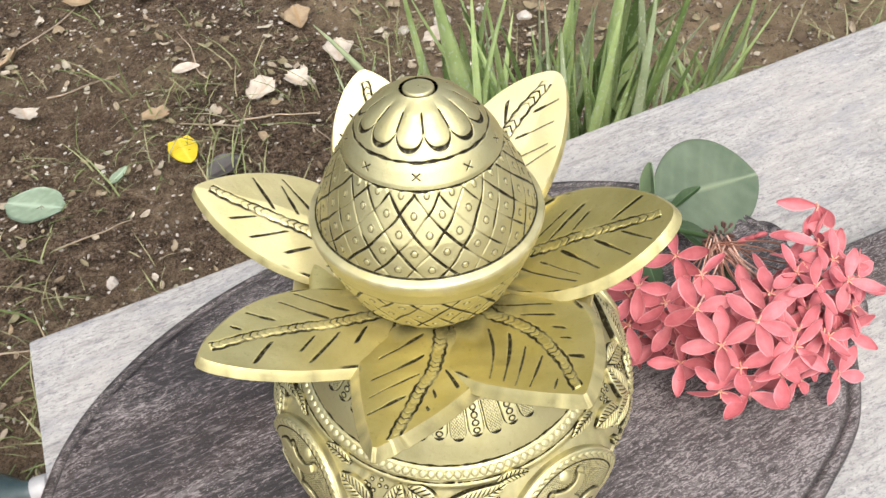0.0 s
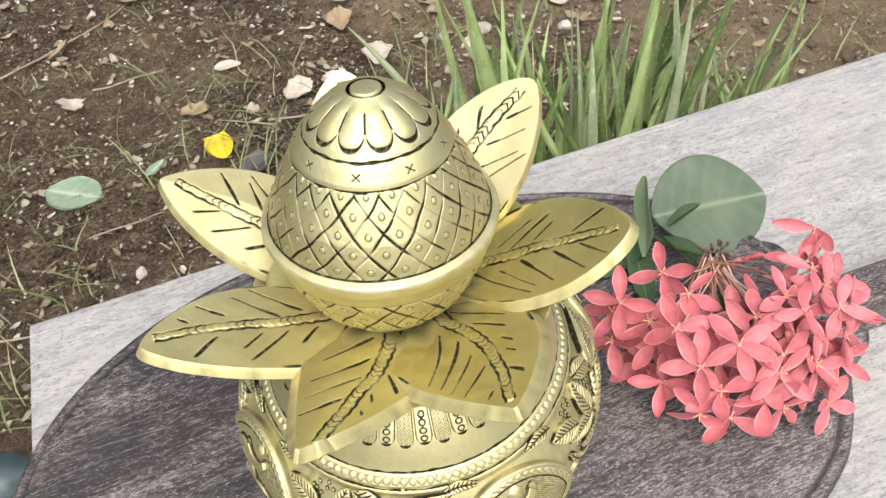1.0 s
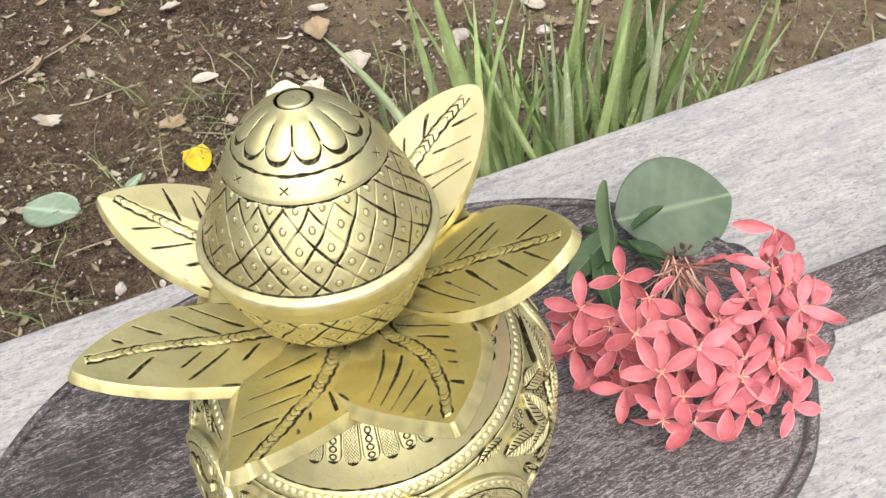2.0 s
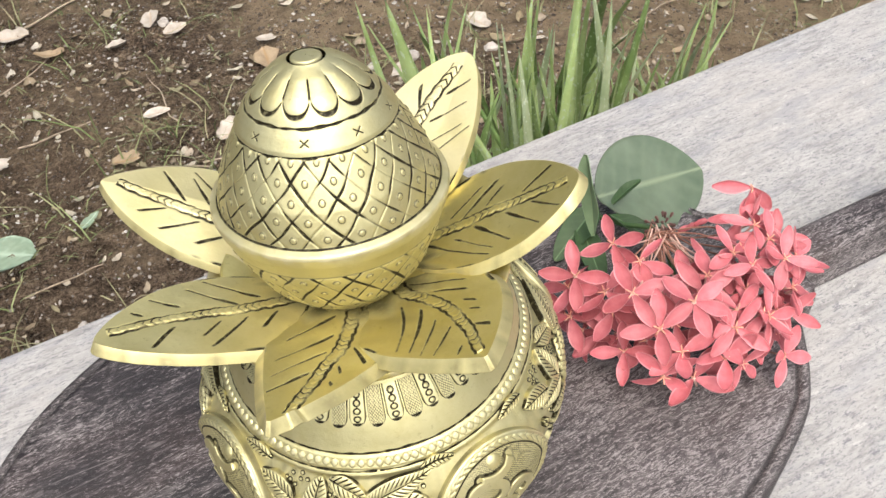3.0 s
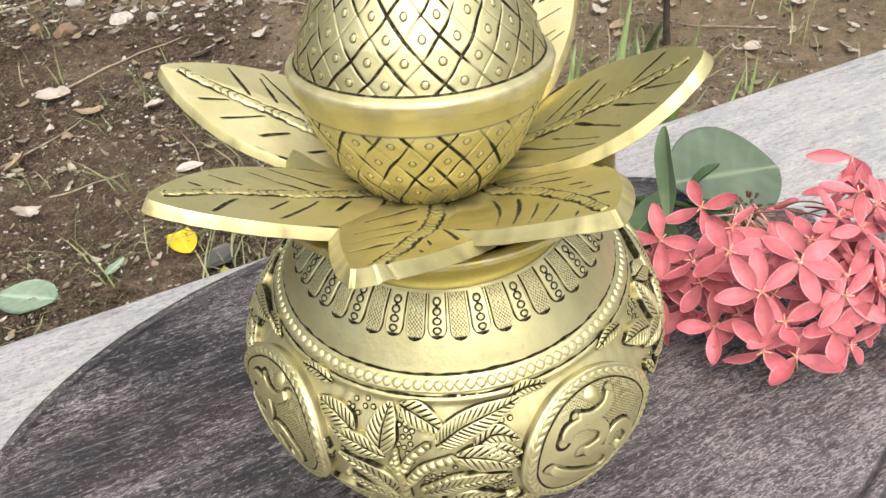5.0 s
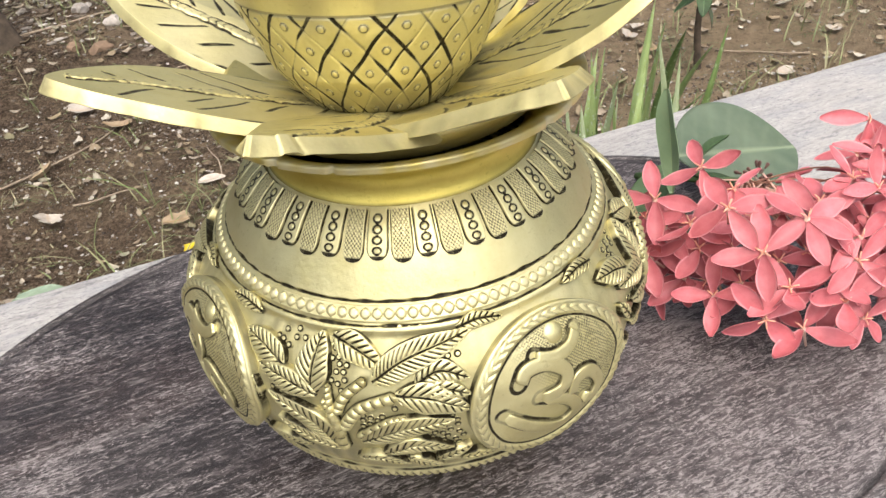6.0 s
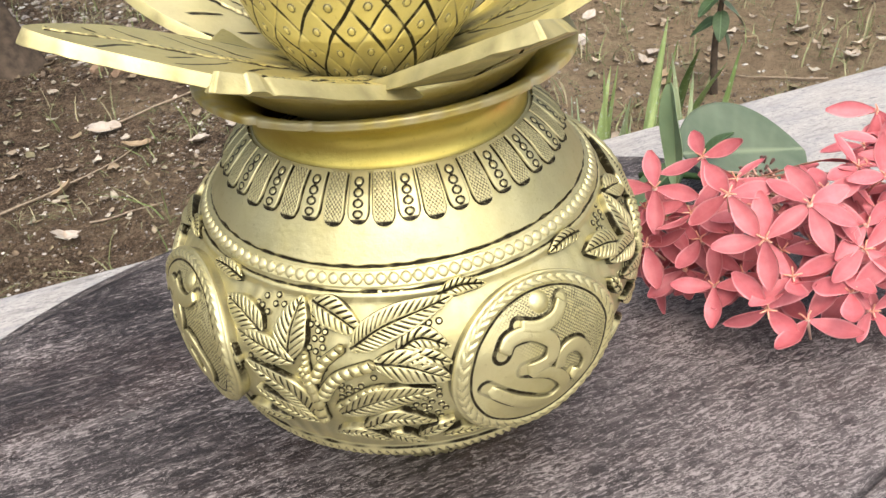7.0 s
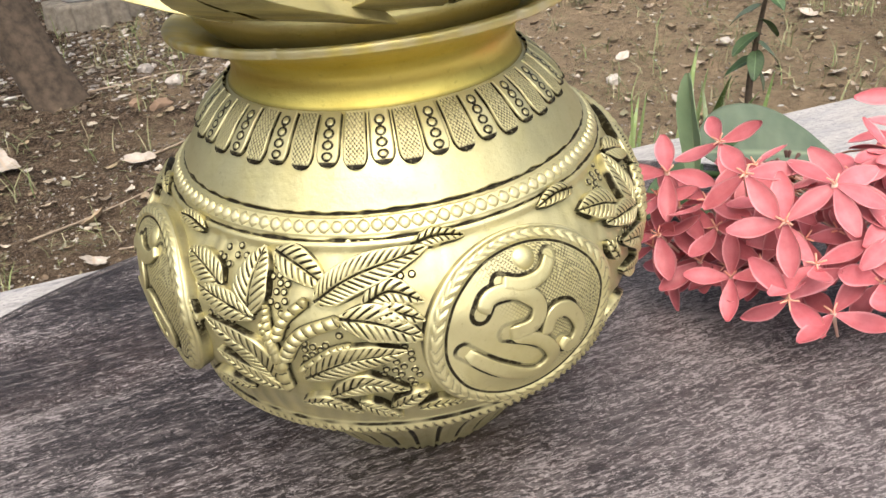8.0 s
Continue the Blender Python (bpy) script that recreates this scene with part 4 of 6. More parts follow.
def build_crown():
    crown = thing("mango_leaf_crown", "ring of seven cast brass mango leaves set in a pot's mouth", "leaf ornament", pose(0, 0, 0))
    bowl = [(0.0001, .1235), (.016, .1240), (.028, .1262), (.036, .1300), (.0430, .1345), (.0468, .1390), (.0480, .1430), (.0465, .1436), (.036, .1392), (.020, .1350), (0.0001, .1335)]
    part("bowl", lathe("bowl", bowl, BRASS_LEAF, 128), crown, "shallow brass bowl under the leaves")
    # angle of the tip, its reach and height; width, rise and fall of the outline on each side; sideways bow; cup; the midrib's sideways shift in mm at four places; slope of the side
    rows = [(-2.4, .0775, .1712, (.030, .70, .80), (.012, .755, .58), -.031, .018, (7.6, 7.1, 5.6, 1.0), .0032),
            (-57.1, .0780, .1639, (.026, .56, .95), (.021, .52, 1.06), .014, .074, (5.2, 8.4, 6.4, -.8), .0034),
            (-102.0, .0815, .1627, (.025, .30, .97), (.017, .32, 1.06), -.022, -.04, (5.0, 6.7, 5.2, 3.0), .0034),
            (-146.5, .0872, .1632, (.028, .49, .83), (.010, .836, .72), -.109, .045, (1.2, .6, -2.4, -2.8), .0026),
            (165.7, .0912, .1655, (.022, .87, .92), (.017, 1.03, .755), -.109, -.12, (-1.4, -1.6, -2.6, -2.6), .0018),
            (111.0, .0860, .1700, (.022, .70, .72), (.018, .70, .72), .0, .03, (0, 1.0, 1.0, .5), .0012),
            (56.0, .0824, .1737, (.026, .70, .72), (.014, .51, .60), -.011, .065, (5.0, 9.0, 8.0, 1.0), .0012)]
    for k, (az, reach, ztip, left, right, bow, cup, ribs, draft) in enumerate(rows):
        rng = np.random.default_rng(40 + k)
        nu, nv = 190, 132
        u, w = 1 - (1 - np.linspace(0, 1, nu)) ** 1.25, np.linspace(-1, 1, nv)
        U, W = np.meshgrid(u, w, indexing="ij")
        r0 = .018
        ln = reach - r0
        R = r0 + ln * U
        halves = []
        for wd, a, b in (left, right):
            p = a / (a + b)
            hh = wd * np.clip(U * .97 + .03, 0, 1) ** a * np.clip(1 - U, 0, 1) ** b / (p ** a * (1 - p) ** b)
            halves.append(hh * (1 + .010 * np.sin(21 * U + 2 * k) * (1 - U)) + .0006)
        bowed = bow * ln * np.sin(math.pi * U)
        half = np.where(W > 0, halves[0], halves[1])
        side = bowed + W * half
        zz = .1350 + .36 * (R - r0) + (ztip - .1350 - .36 * ln) * U ** 2.2 + cup * np.abs(W) * half
        zz = zz + (.0004, -.0006)[k % 2] * (1 - smoothstep(.45, .75, U))
        # uneven casting
        zz = zz + (.00028 * np.sin(170 * side + 6 * U + k) * np.sin(11 * U + 2 * k) + .00016 * np.sin(420 * side + k) * np.sin(31 * U)) * (1 - W ** 4) * (1 - U ** 4)
        D = np.zeros_like(U)
        H = np.zeros_like(U)
        # midrib: a braided strip between two engraved lines
        rib_c = smooth_line(list(zip((.12, .40, .70, 1.0), ribs)), 60)
        rib = np.interp(u, rib_c[:, 0], rib_c[:, 1])[:, None] / 1000
        dm = side - rib + .0004 * np.sin(9 * U + k)
        strip = (0.0030 if k == 6 else 0.0024) * (1 - 0.40 * U)
        on = (U < .94) * 1.0
        rough_cut = 1 + 0.18 * np.sin(61 * U + k) * np.sin(37 * U)
        ln1 = np.maximum(line_at(dm - strip * rough_cut, .00050) * (.70 + .3 * np.sin(19 * U + k)), line_at(dm + strip * (2 - rough_cut), .00046) * (.72 + .28 * np.sin(27 * U + 2 * k))) * on
        cross = line_at(fract_dist(U * ln / .0023 + np.abs(dm) * 330 + .15 * np.sin(9 * U + k)), .17) * (np.abs(dm) < strip) * on
        D = np.maximum(D, np.maximum(ln1, (0.85 if k == 6 else 0.60) * cross * (.6 + .4 * np.sin(31 * U + k))))
        H -= 0.0002 * ln1 + 0.0002 * cross
        H += 0.0005 * (1 - smoothstep(0.5, 1.0, np.abs(dm) / strip)) * on
        # side veins, cut by hand with uneven strokes
        hand = 0.6 + 0.4 * np.sin(90 * U + 23 * W + k) * np.sin(57 * U - 31 * W + 2 * k)
        for s in (-1, 1):
            reach_w = (halves[0] if s > 0 else halves[1])
            us = rng.uniform(-.04, 0.06)
            while us < 0.74:
                slope, bend_v = rng.uniform(.9, 1.5), rng.uniform(-8, 22)
                q0, q1 = rng.uniform(.0034, .0075) * (1 - .5 * max(us, 0)), rng.uniform(.62, .93)
                wide = rng.uniform(.00050, .00095)
                dd = s * dm
                frac = np.clip((s * (side - bowed)) / reach_w, -1, 2)
                uu = us + dd / ln * slope + bend_v * dd * dd / ln * .25
                t = np.clip((dd - q0) / np.maximum(q1 * reach_w - q0, .002), 0, 1)
                thin = (.35 + .65 * np.sin(math.pi * np.clip(t * .8 + .15, 0, 1)))
                cut = line_at((U - uu) * ln * 0.75, wide * thin) * smoothstep(q0 - .0006, q0, dd) * (1 - smoothstep(q1 - .06, q1, frac))
                D = np.maximum(D, cut * (0.65 + 0.35 * hand))
                H -= 0.0002 * cut
                us += rng.uniform(.12, .20)
        # contact shade under the coconut, painted into the foot of each leaf
        D = np.maximum(D, (1 - smoothstep(0.04, .30, U + .05 * np.sin(9 * W + k))) * 0.45)
        # a dark seam where the leaf meets its neighbour
        D = np.maximum(D, smoothstep(.93, .985, np.abs(W)) * (1 - smoothstep(.42, .55, U)) * np.clip(.6 + .6 * np.sin(40 * U + 3 * k), 0, 1))
        ca, sa = math.cos(radians(az)), math.sin(radians(az))
        P = np.stack([R * ca - side * sa, R * sa + side * ca, zz + H], -1)
        wear_sheen = smoothstep(.95, .99, np.abs(W)) * smoothstep(.4, .6, U) * .15
        # leaves that catch the sky are painted paler, standing in for its reflection
        sky_pale = (.0, .0, .05, .22, .62, .85, .85)[k]
        wear_sheen = np.maximum(wear_sheen, sky_pale * (.75 + .25 * np.sin(70 * side + 9 * U + k) * np.sin(13 * U + k)))
        part("mango_leaf", cast_leaf("mango_leaf", P, u, BRASS_LEAF, {"patina_shade": D, "wear_sheen": wear_sheen}, .0029, draft), crown, "cast brass leaf with engraved veins")
    return crown


build_crown()


# ---------------------------------------------------------------- brass coconut
def build_coconut():
    base, top = Vector((-0.0042, -0.0035, 0.1275)), Vector((-0.002, 0.0072, 0.2188))
    axis = top - base
    L = axis.length
    q = Vector((0, 0, 1)).rotation_difference(axis.normalized())
    coco = thing("brass_coconut", "engraved brass coconut with a petalled cap resting on leaves", "coconut ornament", Matrix.Translation(base) @ q.to_matrix().to_4x4())
    hs = np.array([0, .03, .08, .2, .35, .40, .43, .46, .495, .507, .519, .563, .63, .72, .78, .80, .835, .86, .88, .93, .965, .985, 1.0])
    rs = np.array([.004, .0120, .0208, .0296, .0354, .0368, .0377, .0387, .0393, .0389, .0363, .0352, .0330, .0286, .0254, .0247, .0225, .0206, .0192, .0145, .0100, .0062, .0042])

    def surf(name, h0, h1, nh, pattern, label, seg=660):
        th = np.linspace(0, 2 * math.pi, seg, endpoint=False)
        h = np.linspace(h0, h1, nh)
        T, Hh = np.meshgrid(th, h, indexing="ij")
        lift, D = pattern(T, Hh)
        wear_sheen = smoothstep(.470, .490, Hh) * (1 - smoothstep(.508, .520, Hh)) * np.clip(0.30 + 0.25 * np.sin(13 * T) * np.sin(29 * T + 9 * Hh), 0, 0.6)
        fine = np.linspace(0, 1, 500)
        rf = np.interp(fine, hs, rs)
        k = np.hanning(7)
        rf[3:-3] = np.convolve(rf, k / k.sum(), "valid")
        R = np.interp(Hh, fine, rf) + lift
        P = np.stack([R * np.cos(T), R * np.sin(T), Hh * L], -1)
        part(name, mesh_of(name, P, grid_faces(seg, nh, wrap_u=True), BRASS, {"patina_shade": D, "wear_sheen": wear_sheen}), coco, label)

    def lattice(h_dot, cell, n=22, th0=radians(-85.4)):
        def f(T, Hh):
            a = (T - th0) * n / (2 * math.pi)
            y = (Hh - h_dot) / cell
            w = 0.0165
            wob = 0.025 * np.sin(3.1 * a + 5 * y)
            i1, i2 = np.round(a + y + 0.5), np.round(a - y + 0.5)
            k1, k2 = (i1 * 7) % n, (i2 * 5 + 3) % n
            d1, d2 = np.abs(a + y + 0.5 + wob - i1 - .05 * np.sin(2.3 * k1)), np.abs(a - y + 0.5 - wob - i2 - .05 * np.sin(1.9 * k2))
            s1 = 0.58 + 0.34 * np.sin(2.9 * k1) + 0.36 * np.sin(4.2 * y + 2.1 * k1) + .10 * np.sin(13 * y + 5 * k1)
            s2 = 0.58 + 0.34 * np.sin(1.7 * k2 + 1) + 0.36 * np.sin(3.8 * y + 1.3 * k2) + .10 * np.sin(15 * y + 3 * k2)
            g1, g2 = line_at(d1, 0.024 + 0.046 * np.clip(s1, 0, 1)), line_at(d2, 0.024 + 0.042 * np.clip(s2, 0, 1))
            g = np.maximum(g1, g2)
            weak = np.clip(np.maximum(g1 * s1, g2 * s2) / np.maximum(g, 1e-6) * 1.25, 0.3, 1)
            # punched dot in the middle of each lozenge
            m1, m2 = (a + y) - np.round(a + y), (a - y) - np.round(a - y)
            dx, dy = (m1 + m2) / 2 * .0098, (m1 - m2) / 2 * cell * L
            d = np.hypot(dx, dy)
            lift = -0.00026 * g + 0.00045 * (1 - smoothstep(.0006, .0012, d))
            D = np.maximum(g * weak, 0.50 * line_at(d - .00100, .00024))
            return lift, D
        return f

    def lower(T, Hh):
        lift, D = lattice(.365, .135)(T, Hh)
        fade = smoothstep(.02, .10, Hh)
        e = line_at((Hh - .398) * L, .0006)
        return lift * fade - .0003 * e, np.maximum(D * fade, e * .3)

    def band(T, Hh):
        e = line_at((Hh - .5195) * L, .0003)
        return 0.00006 * np.sin(17 * T) * np.sin(29 * T) * (Hh > .45), np.maximum(e * 0.75, line_at((Hh - .40) * L, .0003) * 0.35)

    def upper(T, Hh):
        lift, D = lattice(.548, .112)(T, Hh)
        e = line_at((Hh - .785 - .002 * np.sin(4 * T + 2) * np.sin(9 * T)) * L, .00045 * (1 + .5 * np.sin(7 * T) * np.sin(19 * T)))
        return lift - .0005 * e, np.maximum(D * (1 - smoothstep(.765, .785, Hh)), e)

    def cap(T, Hh):
        n = 12
        a = (T - radians(-99)) * n / (2 * math.pi)
        m = a - np.round(a)
        R = np.interp(Hh, hs, rs)
        wide = 2 * math.pi * R / n
        x = m * wide
        # each petal: two long cuts and a scalloped end
        end = .884 + 0.035 * (2 * np.abs(m)) ** 2.5
        side = line_at((0.5 - np.abs(m)) * wide, .00030) * (Hh > end + .006) * (1 - smoothstep(.958, .968, Hh))
        scal = line_at((Hh - end) * L * 0.9, .00034 + .00030 * (1 - 2 * np.abs(m))) * (np.abs(m) < 0.47)
        e = line_at((Hh - .858 - .0015 * np.sin(5 * T) * np.sin(11 * T)) * L, .00034 * (1 + .5 * np.sin(9 * T + 1) * np.sin(17 * T)))
        puff = 0.0007 * np.cos(math.pi * m) * smoothstep(.885, .91, Hh) * (1 - smoothstep(.96, .985, Hh))
        # a row of punched crosses
        b = (T - radians(-92)) * 9 / (2 * math.pi)
        bx, by = (b - np.round(b)) * 2 * math.pi * .0225 / 9, (Hh - .822) * L * 1.35
        star = np.maximum(line_at(bx - by, .0003), line_at(bx + by, .0003)) * (np.hypot(bx, by) < .0017)
        D = np.maximum.reduce([side, scal * (0.6 + 0.4 * np.abs(np.cos(T))), e, star * 0.9])
        return puff - .0004 * np.maximum(side, scal) - .0004 * e - .0003 * star, D

    surf("lower_shell", .004, .402, 120, lower, "cross-hatched lower bowl")
    surf("band", .398, .522, 60, band, "smooth raised brass band")
    surf("upper_shell", .5215, .792, 130, upper, "cross-hatched upper shell with punched dots")
    surf("cap", .788, .988, 120, cap, "petalled brass cap", 720)
    bt = [(.0048, .976), (.0047, .9895), (.0043, .9925), (.0039, .9935), (.0032, .9940), (.0020, .9945), (.0002, .9948)]
    part("button", lathe("button", [(r, h * L) for r, h in bt], BRASS, 40, np.array([.7, .2, 0, 0, 0, 0, 0])), coco, "small round top button")


build_coconut()

# ---------------------------------------------------------------- flower bunch
def petal_mesh(length, width, curl, fold):
    nu, nv = 12, 9
    u, w = np.linspace(0, 1, nu), np.linspace(-1, 1, nv)
    U, W = np.meshgrid(u, w, indexing="ij")
    half = width / 2 * np.sin(math.pi * np.clip(U * 0.92 + 0.05, 0, 1) ** 1.22) ** 0.92 + 0.0003
    Z = curl * length * (U ** 2) - fold * (1 - W * W) * half * 0.35
    P = np.stack([0.0006 + U * length, W * half, Z], -1)
    off = np.zeros_like(P)
    off[..., 2] = 0.00028
    edge = smoothstep(.80, 1.0, np.abs(W)) * 0.6
    return shell("petal", P, off, PETAL, {"vein": np.maximum(edge, 0.05 * line_at(W, .2))})


def leaf_grid(length, width, shape=0.8, fold=0.15, droop=0.1, nu=44, nv=25, wave=0.0, seed=0, thick=0.0005, mat=None, name="leaf"):
    """A plain leaf along +x in its own axes."""
    rng = np.random.default_rng(seed)
    u, w = np.linspace(0, 1, nu), np.linspace(-1, 1, nv)
    U, W = np.meshgrid(u, w, indexing="ij")
    half = width / 2 * np.sin(math.pi * np.clip(U, 0.01, 0.995) ** shape) ** 0.66 + 0.0004
    Z = fold * np.abs(W) * half - droop * length * U ** 2 + wave * length * (np.sin(6 * U + rng.uniform(0, 6)) * W + 0.6 * np.sin(9 * U + rng.uniform(0, 6)) * W * W)
    P = np.stack([U * length, W * half, Z], -1)
    off = np.zeros_like(P)
    off[..., 2] = thick
    vein = np.maximum(line_at(W * half, width * .018), 0.08 * line_at(fract_dist(U * 7 - np.abs(W) * 1.3), .16) * (np.abs(W) < .85))
    return shell(name, P, off, mat, {"vein": vein})


def build_flowers():
    rng = np.random.default_rng(12)
    origin = Vector((0.140, 0.060, 0.0))
    bunch = thing("ixora_bunch", "cut bunch of coral pink flowers with leaves lying on a board", "flowers", Matrix.Translation(origin))
    petals = [petal_mesh(.0176, wd * .96, c, f) for c, f, wd in ((.10, .6, .0072), (-.16, .8, .0068), (.22, .5, .0074), (-.34, .9, .0066), (.02, 1.0, .0070), (-.08, .5, .0078))]
    hub_pts = [(0, 0, -.013), (0, 0, -.006), (0, 0, 0)]
    tube_me = tube("floret_tube", hub_pts, [.0005, .0006, .0011], PALE_STALK, 6)
    st = [tube("stamen", [(0, 0, 0), (.0012 * math.cos(a), .0012 * math.sin(a), .0014), (.0030 * math.cos(a), .0030 * math.sin(a), .0022)], [.0003, .00035, .0003], STAMEN, 5) for a in (0.8, 2.4, 3.9, 5.5)]
    joint = np.array([0.143, 0.103, 0.026])
    # the florets that stand out: place, and the spin of the petals
    known = [(.112, .033, .0627, 35), (.138, .0255, .0622, 20), (.1247, .0098, .0282, 50), (.1542, .0146, .0314, 10), (.123, .0201, .0517, 25), (.0897, .0536, .0538, 0), (.110, .068, .059, 40), (.1017, .0404, .0237, 15),
             (.1337, .0162, .0377, 70), (.160, .028, .051, 30), (.177, .030, .041, 55), (.170, .045, .061, 5), (.193, .046, .041, 25), (.184, .093, .064, 80), (.1785, .070, .061, 15), (.157, .060, .047, 45),
             (.122, .060, .053, 20), (.1405, .0125, .0207, 60), (.166, .020, .018, 30), (.174, .030, .043, 10), (.190, .058, .056, 40), (.198, .060, .044, 70), (.184, .082, .050, 35), (.196, .048, .036, 20), (.184, .036, .036, 65),
             (.094, .048, .017, 30), (.104, .050, .016, 65), (.117, .047, .017, 10), (.111, .040, .022, 45), (.126, .042, .024, 75), (.132, .034, .020, 20), (.086, .051, .024, 50), (.087, .046, .032, 60), (.095, .053, .040, 75), (.104, .050, .044, 25), (.087, .055, .044, 45), (.107, .044, .036, 5), (.145, .034, .058, 50), (.150, .045, .056, 15), (.170, .060, .057, 35), (.183, .061, .060, 60), (.176, .079, .055, 10), (.164, .054, .060, 70), (.192, .070, .049, 25), (.187, .050, .058, 50), (.196, .056, .052, 80)]
    # where the four petals of the foremost ones point: turn and rise
    aimed = {0: (102, 4, 180, -41, 307, -36, 17, -3), 1: (128, 11, 304, -52, 347, -17, 38, -7), 2: (139, 39, 176, -46, 5, -48, 17, 34), 3: (185, 23, 182, -63, 256, -7, 20, 40),
             4: (87, 33, 173, -16, 284, -61, 7, 45), 5: (91, 26, 160, -7, 269, -52, 358, -11), 7: (136, 40, 206, -25, 330, -25, 67, 52), 8: (150, 35, 200, -30, 259, 4, 19, 12), 13: (182, 8, 262, -48, 300, -60, 330, -40), 17: (100, -14, 222, -15, 340, -10, 40, 30)}
    spots = [np.array(k[:3]) for k in known]
    spins = [k[3] for k in known]
    tries = 0
    while len(spots) < 78 and tries < 6000:
        tries += 1
        a, e = rng.uniform(0, 2 * math.pi), rng.uniform(0.05, 1.2)
        s = rng.uniform(.62, .97)
        p = np.array([.146 + .055 * s * math.cos(a) * math.cos(e), .044 + .034 * s * math.sin(a) * math.cos(e), .012 + .046 * s * math.sin(e)])
        if math.hypot(p[0], p[1]) < .081 or p[2] < .009 or (p[1] < .024 and p[2] < .03):
            continue
        gap = min(np.linalg.norm(p - q) for q in spots)
        if (p[0] < .122 and p[2] < .024) or gap < (.0085 if p[0] > .155 else .011):
            continue
        # the far side, towards the stalks, is open
        if p[1] > .058 and p[0] < .168:
            continue
        spots.append(p)
        spins.append(rng.uniform(0, 90))
    centre = np.array([.142, .062, -.006])
    for i, (p, spin) in enumerate(zip(spots, spins)):
        n = p - centre
        n = n / np.linalg.norm(n) + np.array([-.05, -.25, .35]) + rng.normal(0, .20, 3)
        if p[2] < .03:
            n = n + np.array([0, -.2, .15])
        if i in aimed:
            tips = [Vector((math.cos(radians(a)) * math.cos(radians(e)), math.sin(radians(a)) * math.cos(radians(e)), math.sin(radians(e)))) for a, e in zip(aimed[i][::2], aimed[i][1::2])]
            around = (tips[2] - tips[0]).cross(tips[3] - tips[1])
            around = around if around.dot(Vector((-.3, -.8, .6))) > 0 else -around
            n = np.array(around.normalized())
        if i == 6:
            n = np.array([-.35, -.45, .8])
        where = aim(p, n, spin + rng.uniform(-6, 6), 1.0 if i in aimed else rng.uniform(.88, 1.02) * (.90 if p[0] > .162 else 1))
        stand = where.to_3x3().inverted()
        floret = part("floret", tube_me, bunch, "", Matrix.Translation(-origin) @ where)
        me = rng.integers(0, len(petals))
        for k in range(4):
            pm = petals[(me + (k if rng.random() < .4 else 0)) % len(petals)]
            tilt = rng.uniform(-30, 18) if p[2] > .03 else rng.uniform(-40, 10)
            turn = pose(0, 0, 0, 0, 0, 90 * k + rng.uniform(-7, 7)) @ pose(0, 0, 0, rng.uniform(-24, 24), tilt, 0)
            if i in aimed:
                az, el = radians(aimed[i][2 * k]), radians(aimed[i][2 * k + 1])
                x = stand @ Vector((math.cos(el) * math.cos(az), math.cos(el) * math.sin(az), math.sin(el)))
                y = Vector((0, 0, 1)).cross(x).normalized()
                turn = Matrix((x, y, x.cross(y))).transposed().to_4x4() @ pose(0, 0, 0, rng.uniform(-14, 14), 0, 0)
            part("petal", pm, floret, "", turn)
        for s in st[:2] if i % 2 else st:
            part("stamen", s, floret)
        # its long thin stalk back to the joint
        if i % 2:
            continue
        a = p - n / np.linalg.norm(n) * .012
        if a[2] < .003:
            a[2] = .003
        c = smooth_line([a, (a + joint) / 2 + rng.normal(0, .003, 3) + np.array([0, 0, .003]), joint + rng.normal(0, .004, 3)], 9) - np.array(origin)
        part("stalk", tube("stalk", c, .00045, PALE_STALK if i % 6 == 0 else STALK, 6), bunch)
    # brown calyxes and buds at the joint
    for i in range(26):
        d = rng.normal(0, 1, 3)
        d /= np.linalg.norm(d)
        p = joint + d * np.array([.006, .005, .0035]) * rng.uniform(.5, 1.3) + np.array([.003, .001, .004])
        part("calyx", tube("calyx", np.array([p, p + d * .0014, p + d * .0028, p + d * .0036]) - np.array(origin), [.0004, .0007, .0010, .0003], CALYX, 6), bunch)
    for i in range(3):
        p = joint + np.array([.010 + .004 * i, -.004, .004 + .002 * i])
        part("bud", tube("bud", np.array([p, p + (.003, .0005, .001), p + (.006, .001, .0015), p + (.0075, .001, .0015)]) - np.array(origin), [.0007, .0017, .0015, .0003], PETAL, 8), bunch, "closed red bud")
    part("main_stem", tube("main_stem", smooth_line([(.150, .080, .012), joint, (.127, .118, .020), (.112, .136, .012), (.100, .150, .004)], 24) - np.array(origin), np.linspace(.0012, .0020, 24), DEEP_GREEN, 8), bunch, "green stem")

    def leaf_at(base, tip, up, width, mat, name="leaf", label="", **k):
        b, t = Vector(base), Vector(tip)
        x = (t - b).normalized()
        z = Vector(up)
        z = (z - x * z.dot(x)).normalized()
        y = z.cross(x)
        m = Matrix((x, y, z)).transposed().to_4x4()
        part(name, leaf_grid((t - b).length, width, mat=mat, name=name, **k), bunch, label, Matrix.Translation(-origin) @ Matrix.Translation(b) @ m)

    leaf_at((.117, .139, .022), (.191, .180, .000), (-.1, -.48, .85), .062, GREEN, label="broad dull green leaf", shape=.92, fold=.10, droop=.0, wave=.008)
    leaf_at((.111, .114, .016), (.110, .131, .064), (-.75, -.6, .2), .0120, FOLDED, label="upright folded green leaf", shape=1.35, fold=.5, droop=-.1, wave=.02, seed=3)
